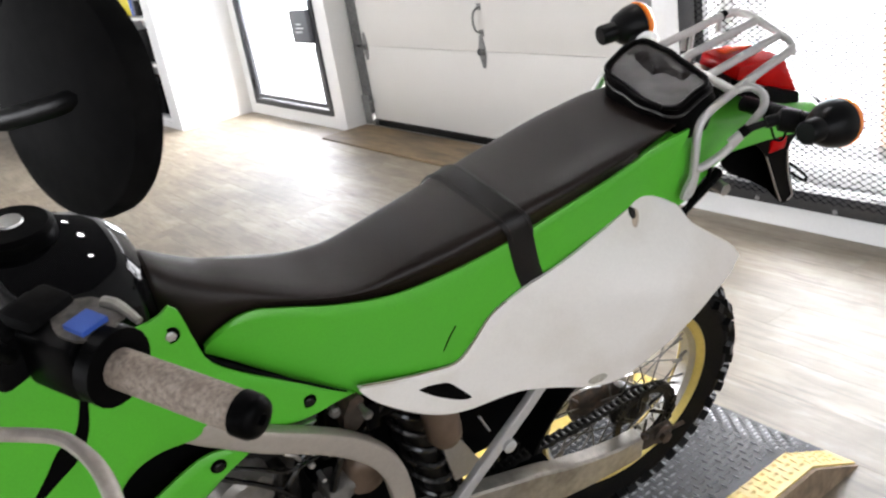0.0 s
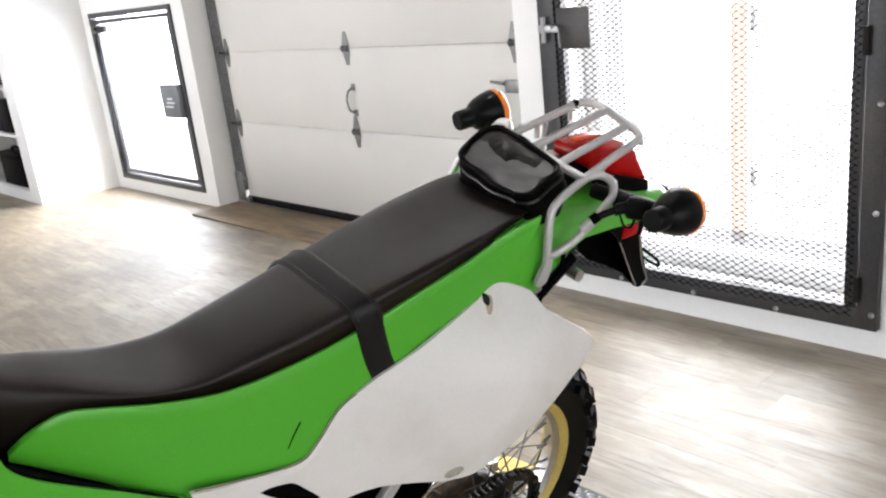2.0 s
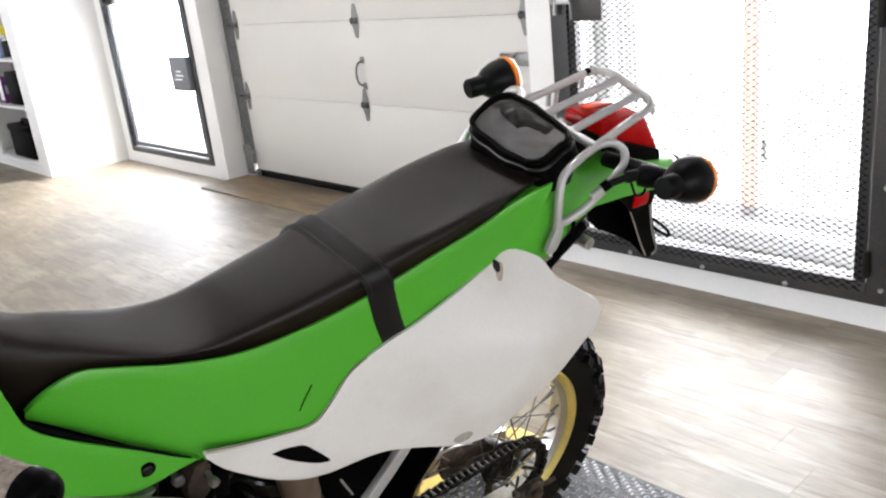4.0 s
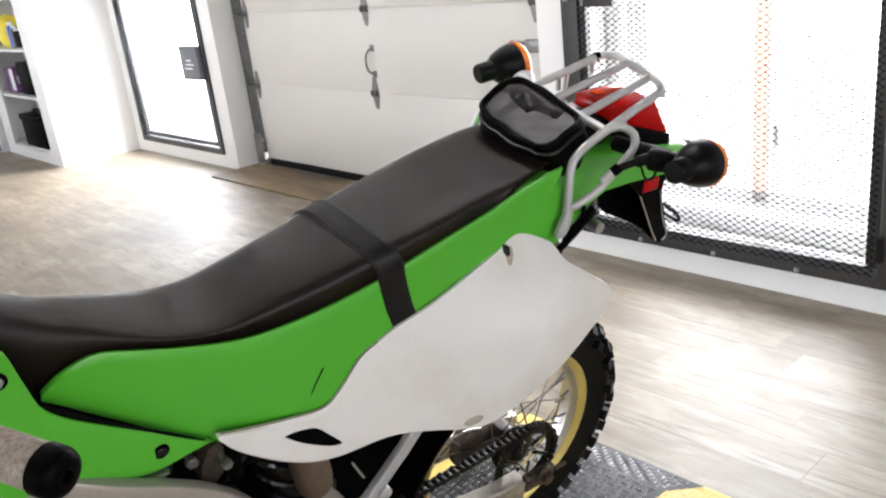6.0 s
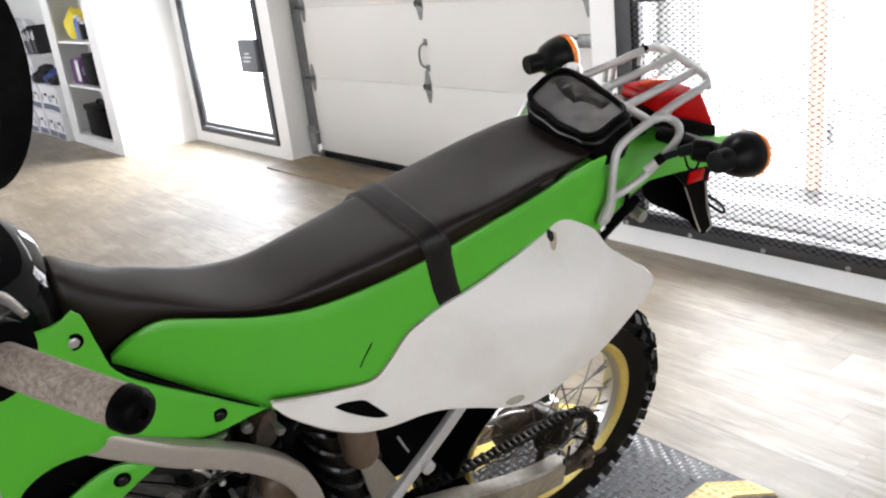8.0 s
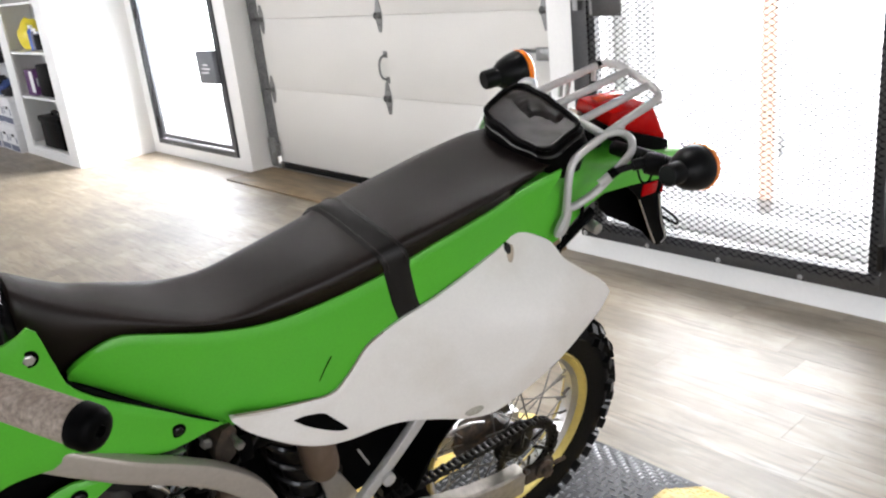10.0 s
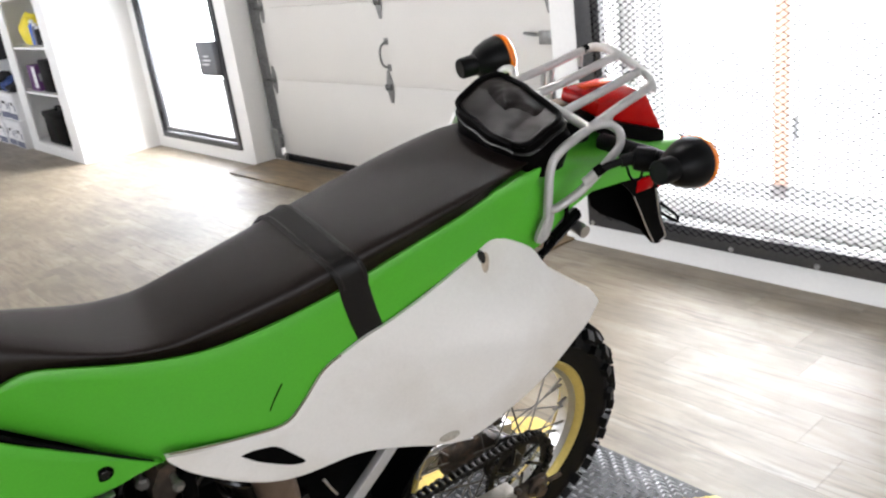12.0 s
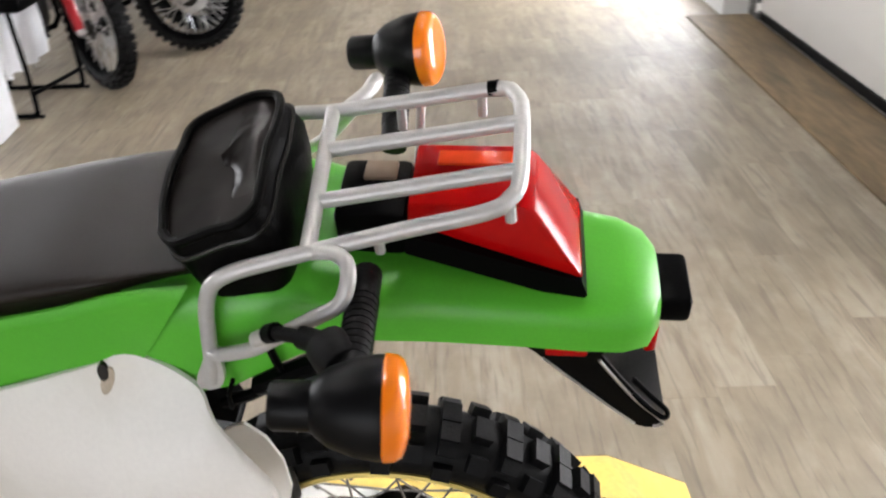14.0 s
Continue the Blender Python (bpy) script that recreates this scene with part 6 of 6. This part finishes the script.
ROW = "parked dirt bikes in a row"
parked_bike(-5.015, 0.135, -44, BIKE_RED, "red dirt bike parked in a row with wire wheels", ROW)
parked_bike(-5.75, 0.47, 2, BLACK, "black dirt bike parked in a row with wire wheels", ROW)
parked_bike(-6.23, 0.40, 4, BIKE_RED, "red dirt bike parked in a row with wire wheels", ROW)
parked_bike(-6.70, 0.38, -4, WHITECLOTH, "white dirt bike parked in a row with wire wheels", ROW)
parked_bike(-7.20, 0.42, 3, BLACK, "black dirt bike parked in a row with wire wheels", ROW)
parked_bike(-7.75, 0.44, -3, BIKE_RED, "red dirt bike parked in a row with wire wheels", ROW)
parked_bike(-8.40, 0.48, 2, BLACK, "black dirt bike parked in a row with wire wheels", ROW)
parked_bike(-9.10, 0.52, 0, BLACK, "black dirt bike parked in a row with wire wheels", ROW)
parked_bike(-10.5, 0.92, -8, BLACK, "black dirt bike parked in a row with wire wheels", ROW)


def work_stand():
    """Tubular stand: two floor skids that bend up into the legs, a cross brace, a padded top."""
    s = thing("work_stand", "black tubular steel stand with a padded top", "stand", pose(-4.775, -0.06, 0))
    for x, y in ((0.245, -0.03), (-0.245, 0.04)):
        part("leg", tube(bmesh.new(), [(x, -0.40, 0.014), (x, y - 0.05, 0.014), (x, y - 0.012, 0.024), (x, y, 0.065), (x, y - 0.004, 0.30), (x, y - 0.02, 0.57)], 0.0135, 10, 4), BLACK, s)
        part("foot_cap", tube(bmesh.new(), [(x, y + 0.002, 0.010), (x, y + 0.026, 0.010)], 0.010, 10, 1), RUBBER, s)
        part("rear_leg", tube(bmesh.new(), [(x, -0.39, 0.014), (x, -0.36, 0.30), (x, -0.33, 0.57)], 0.0135, 10, 2), BLACK, s)
    part("brace", tube(bmesh.new(), [(0.245, -0.028, 0.135), (-0.245, 0.038, 0.115)], 0.012, 10, 1), BLACK, s)
    part("brace", tube(bmesh.new(), [(0.245, -0.36, 0.135), (-0.245, -0.36, 0.115)], 0.012, 10, 1), BLACK, s)
    part("seat", boxes((-0.30, 0.30, -0.42, 0.05, 0.56, 0.70), bevel=0.04), BLACK, s)
    part("strap", tube(bmesh.new(), [(0.10, 0.045, 0.58), (0.105, 0.060, 0.50), (0.090, 0.055, 0.42), (0.085, 0.058, 0.39)], (0.006, 0.011), 8, 3), DARKCLOTH, s)


work_stand()
crate = thing("storage_box", "tall white storage box on the floor", "box", pose(-4.28, -0.45, 0, 0, 0, 4))
part("body", boxes((-0.12, 0.14, -0.33, 0.31, 0, 0.50), bevel=0.012), WHITECLOTH, crate)
part("lid", boxes((-0.128, 0.148, -0.338, 0.318, 0.50, 0.54), bevel=0.01), WHITECLOTH, crate)
sheet = thing("dust_sheet", "white cloth hanging in soft folds inside the black stand", "sheet", pose(-4.80, -0.21, 0))
bm = bmesh.new()
rings = []
for k in range(25):
    x = -0.30 + 0.56 * k / 24
    ring = []
    for q in range(11):
        z = 0.205 + 0.35 * q / 10 + 0.006 * math.sin(1.1 * k)
        sway = (0.020 - 0.013 * q / 10) * math.sin(0.9 * k + 0.25 * q) + 0.012 * noise.noise(Vector((x * 9, z * 6, 2.0)))
        ring.append(Vector((x, sway, z)))
    rings.append(ring + [q + Vector((0, -0.003, 0)) for q in reversed(ring)])
loft(bm, rings)
part("fabric", bm, WHITECLOTH, sheet)


def tripod(x, y, label):
    t = thing("equipment_stand", label, "stand", pose(x, y, 0), group="folded equipment stands")
    part("pole", tube(bmesh.new(), [(0, 0, 0.08), (0, 0, 1.15)], 0.016, 10, 1), BLACK, t)
    for k in range(3):
        a = 2.1 * k + 0.4
        part("leg", tube(bmesh.new(), [(0, 0, 0.55), (0.22 * math.cos(a), 0.22 * math.sin(a), 0.012)], 0.012, 8, 1), BLACK, t)
    part("head", boxes((-0.07, 0.07, -0.05, 0.05, 1.12, 1.26), bevel=0.015), BLACK, t)


for x, y in ((-12.55, 3.30), (-12.95, 3.42), (-13.3, 3.25), (-13.75, 3.45), (-14.4, 3.2), (-14.9, 3.4)):
    tripod(x, y, "black folded equipment stand on the floor")
cone = thing("floor_sign", "yellow folding wet floor sign standing open", "sign", pose(-14.35, 2.95, 0, 0, 0, 20) @ Matrix.Scale(0.8, 4))
for s in (1, -1):
    bm = loft(bmesh.new(), [[Vector((a, 0.14 * s + d, 0.0)), Vector((-a, 0.14 * s + d, 0.0)), Vector((-a * 0.6, 0.01 * s + d, 0.60)), Vector((a * 0.6, 0.01 * s + d, 0.60))] for a, d in ((0.15, 0.0), (0.15, 0.008))])
    part("leaf", bm, YELLOWBAG, cone)
cabinet = thing("cabinet", "black equipment cabinet at the end of the room", "cabinet", pose(-15.6, 3.55, 0))
part("body", boxes((-0.6, 0.6, -0.3, 0.3, 0.05, 1.5), bevel=0.015), BLACK, cabinet)
for k in range(3):
    d = part("drawer", boxes((-0.57, 0.57, -0.315, -0.302, 0.1 + 0.46 * k, 0.52 + 0.46 * k), bevel=0.006), BLACK, cabinet)
    part("handle", tube(bmesh.new(), [(-0.12, -0.33, 0.42 + 0.46 * k), (0.12, -0.33, 0.42 + 0.46 * k)], 0.009, 8, 1), STEEL, d)


def downlight(x, y):
    """Small round ceiling lamp, set into the ceiling."""
    d = thing("ceiling_light", "small round white ceiling downlight, switched on", "lamp", pose(x, y, 3.1), group="ceiling downlights")
    part("trim_ring", lathe(bmesh.new(), [(0.086, 0.0), (0.112, 0.0), (0.110, -0.008), (0.088, -0.012), (0.086, 0.0)], 24, pose(0, 0, 0, 90)), CARD, d)
    part("diffuser", lathe(bmesh.new(), [(0.001, -0.004), (0.085, -0.004), (0.085, 0.0), (0.001, 0.0)], 24, pose(0, 0, 0, 90)), LAMPGLOW, d, "glowing lamp disc")


for x in (-1.2, -2.8, -4.4, -6.0, -7.6):
    for y in (2.4, 0.4):
        downlight(x, y)


# ---- floor planks ----
def plank_material():
    m = bpy.data.materials.new("greyed oak planks")
    m.use_nodes = True
    n, link = m.node_tree.nodes, m.node_tree.links.new
    p = n["Principled BSDF"]
    geo, info = n.new("ShaderNodeNewGeometry"), n.new("ShaderNodeObjectInfo")
    both = n.new("ShaderNodeMath")
    both.operation = "ADD"
    link(info.outputs["Random"], both.inputs[0])
    link(geo.outputs["Random Per Island"], both.inputs[1])
    shift = n.new("ShaderNodeCombineXYZ")
    far = n.new("ShaderNodeMath")
    far.operation = "MULTIPLY"
    far.inputs[1].default_value = 37.0
    link(both.outputs[0], far.inputs[0])
    link(far.outputs[0], shift.inputs["X"])
    link(far.outputs[0], shift.inputs["Z"])
    add = n.new("ShaderNodeVectorMath")
    link(geo.outputs["Position"], add.inputs[0])
    link(shift.outputs[0], add.inputs[1])
    mp = n.new("ShaderNodeMapping")
    mp.inputs["Scale"].default_value = (0.26, 1.0, 1.0)
    link(add.outputs[0], mp.inputs["Vector"])
    grain, cloud, fine = n.new("ShaderNodeTexNoise"), n.new("ShaderNodeTexNoise"), n.new("ShaderNodeTexNoise")
    grain.inputs["Scale"].default_value, grain.inputs["Detail"].default_value, grain.inputs["Distortion"].default_value = 16, 8, 0.8
    cloud.inputs["Scale"].default_value, cloud.inputs["Detail"].default_value = 7.5, 6
    fine.inputs["Scale"].default_value, fine.inputs["Detail"].default_value = 130, 3
    wide = n.new("ShaderNodeMapping")
    wide.inputs["Scale"].default_value = (0.26, 1.0, 1.0)
    link(add.outputs[0], wide.inputs["Vector"])
    for t, way in ((grain, mp), (cloud, wide), (fine, mp)):
        link(way.outputs[0], t.inputs["Vector"])
    ramp = n.new("ShaderNodeValToRGB")
    e = ramp.color_ramp.elements
    e[0].position, e[0].color = 0.34, (0.158, 0.122, 0.074, 1)
    e[1].position, e[1].color = 0.66, (0.335, 0.285, 0.208, 1)
    mid = e.new(0.5)
    mid.color = (0.250, 0.196, 0.124, 1)
    mix = n.new("ShaderNodeMix")
    mix.inputs["Factor"].default_value = 0.55
    link(grain.outputs["Fac"], mix.inputs["A"])
    link(cloud.outputs["Fac"], mix.inputs["B"])
    tone = n.new("ShaderNodeMath")
    tone.operation = "MULTIPLY_ADD"
    tone.inputs[1].default_value, tone.inputs[2].default_value = 0.15, -0.13
    link(both.outputs[0], tone.inputs[0])
    total = n.new("ShaderNodeMath")
    link(mix.outputs["Result"], total.inputs[0])
    link(tone.outputs[0], total.inputs[1])
    link(total.outputs[0], ramp.inputs["Fac"])
    # worn brown patches that run across the planks
    patch, amount, worn = n.new("ShaderNodeTexNoise"), n.new("ShaderNodeMapRange"), n.new("ShaderNodeMix")
    patch.inputs["Scale"].default_value, patch.inputs["Detail"].default_value, patch.inputs["Roughness"].default_value = 1.6, 7, 0.68
    link(geo.outputs["Position"], patch.inputs["Vector"])
    amount.inputs["From Min"].default_value, amount.inputs["From Max"].default_value, amount.inputs["To Max"].default_value = 0.46, 0.70, 0.85
    link(patch.outputs["Fac"], amount.inputs["Value"])
    worn.data_type = "RGBA"
    worn.inputs["B"].default_value = (0.118, 0.086, 0.044, 1)
    link(amount.outputs[0], worn.inputs["Factor"])
    link(ramp.outputs[0], worn.inputs["A"])
    # thin dark veins along the grain
    vein, long, cut, dark = n.new("ShaderNodeTexNoise"), n.new("ShaderNodeMapping"), n.new("ShaderNodeMapRange"), n.new("ShaderNodeMix")
    long.inputs["Scale"].default_value = (0.09, 1.0, 1.0)
    link(add.outputs[0], long.inputs["Vector"])
    vein.inputs["Scale"].default_value, vein.inputs["Detail"].default_value, vein.inputs["Distortion"].default_value = 44, 5, 0.6
    link(long.outputs[0], vein.inputs["Vector"])
    cut.inputs["From Min"].default_value, cut.inputs["From Max"].default_value, cut.inputs["To Max"].default_value = 0.53, 0.68, 0.60
    link(vein.outputs["Fac"], cut.inputs["Value"])
    dark.data_type = "RGBA"
    dark.inputs["B"].default_value = (0.085, 0.061, 0.034, 1)
    link(cut.outputs[0], dark.inputs["Factor"])
    link(worn.outputs["Result"], dark.inputs["A"])
    link(dark.outputs["Result"], p.inputs["Base Color"])
    rough = n.new("ShaderNodeMapRange")
    rough.inputs["From Min"].default_value, rough.inputs["From Max"].default_value = 0.3, 0.7
    rough.inputs["To Min"].default_value, rough.inputs["To Max"].default_value = 0.58, 0.52
    link(grain.outputs["Fac"], rough.inputs["Value"])
    link(rough.outputs[0], p.inputs["Roughness"])
    p.inputs["Specular IOR Level"].default_value = 1.0
    p.inputs["Coat Weight"].default_value = 1.0
    p.inputs["Coat Roughness"].default_value = 0.60
    bump = n.new("ShaderNodeBump")
    bump.inputs["Strength"].default_value, bump.inputs["Distance"].default_value = 0.18, 0.0012
    link(fine.outputs["Fac"], bump.inputs["Height"])
    link(bump.outputs[0], p.inputs["Normal"])
    return m


OAK = plank_material()
LONG, WIDE, GAP = 1.22, 0.18, 0.0004


def plank_mesh(bm, x0, x1, y0, y1):
    c = 0.0004
    low = [bm.verts.new(q) for q in ((x0, y0, -0.004), (x1, y0, -0.004), (x1, y1, -0.004), (x0, y1, -0.004))]
    high = [bm.verts.new(q) for q in ((x0, y0, -c), (x1, y0, -c), (x1, y1, -c), (x0, y1, -c))]
    top = [bm.verts.new(q) for q in ((x0 + c, y0 + c, 0), (x1 - c, y0 + c, 0), (x1 - c, y1 - c, 0), (x0 + c, y1 - c, 0))]
    for a, b in ((low, high), (high, top)):
        for k in range(4):
            bm.faces.new((a[k], a[(k + 1) % 4], b[(k + 1) % 4], b[k]))
    bm.faces.new(top)


bm = bmesh.new()
plank_mesh(bm, 0, LONG - GAP, 0, WIDE - GAP)
one = bpy.data.meshes.new("plank")
bm.to_mesh(one)
bm.free()
one.materials.append(OAK)
rest = bmesh.new()
rng = random.Random(4)
count = 0
for r in range(int(8.8 / WIDE)):
    y = 4.235 - WIDE * (r + 1)
    x = -17.0 - rng.random() * LONG
    while x < 3.4:
        if -9.0 < x < 0.8 and y > -0.45 and count < 300:
            ob = new("plank", one)
            ob.location = (x, y, 0)
            ob.parent = floor
            count += 1
        else:
            plank_mesh(rest, max(x, -16.99), min(x + LONG - GAP, 3.49), max(y, -4.39), y + WIDE - GAP)
        x += LONG
far_planks = mesh_object("planks", rest, OAK, floor, smooth=False)
far_planks["kind"] = "stuff"
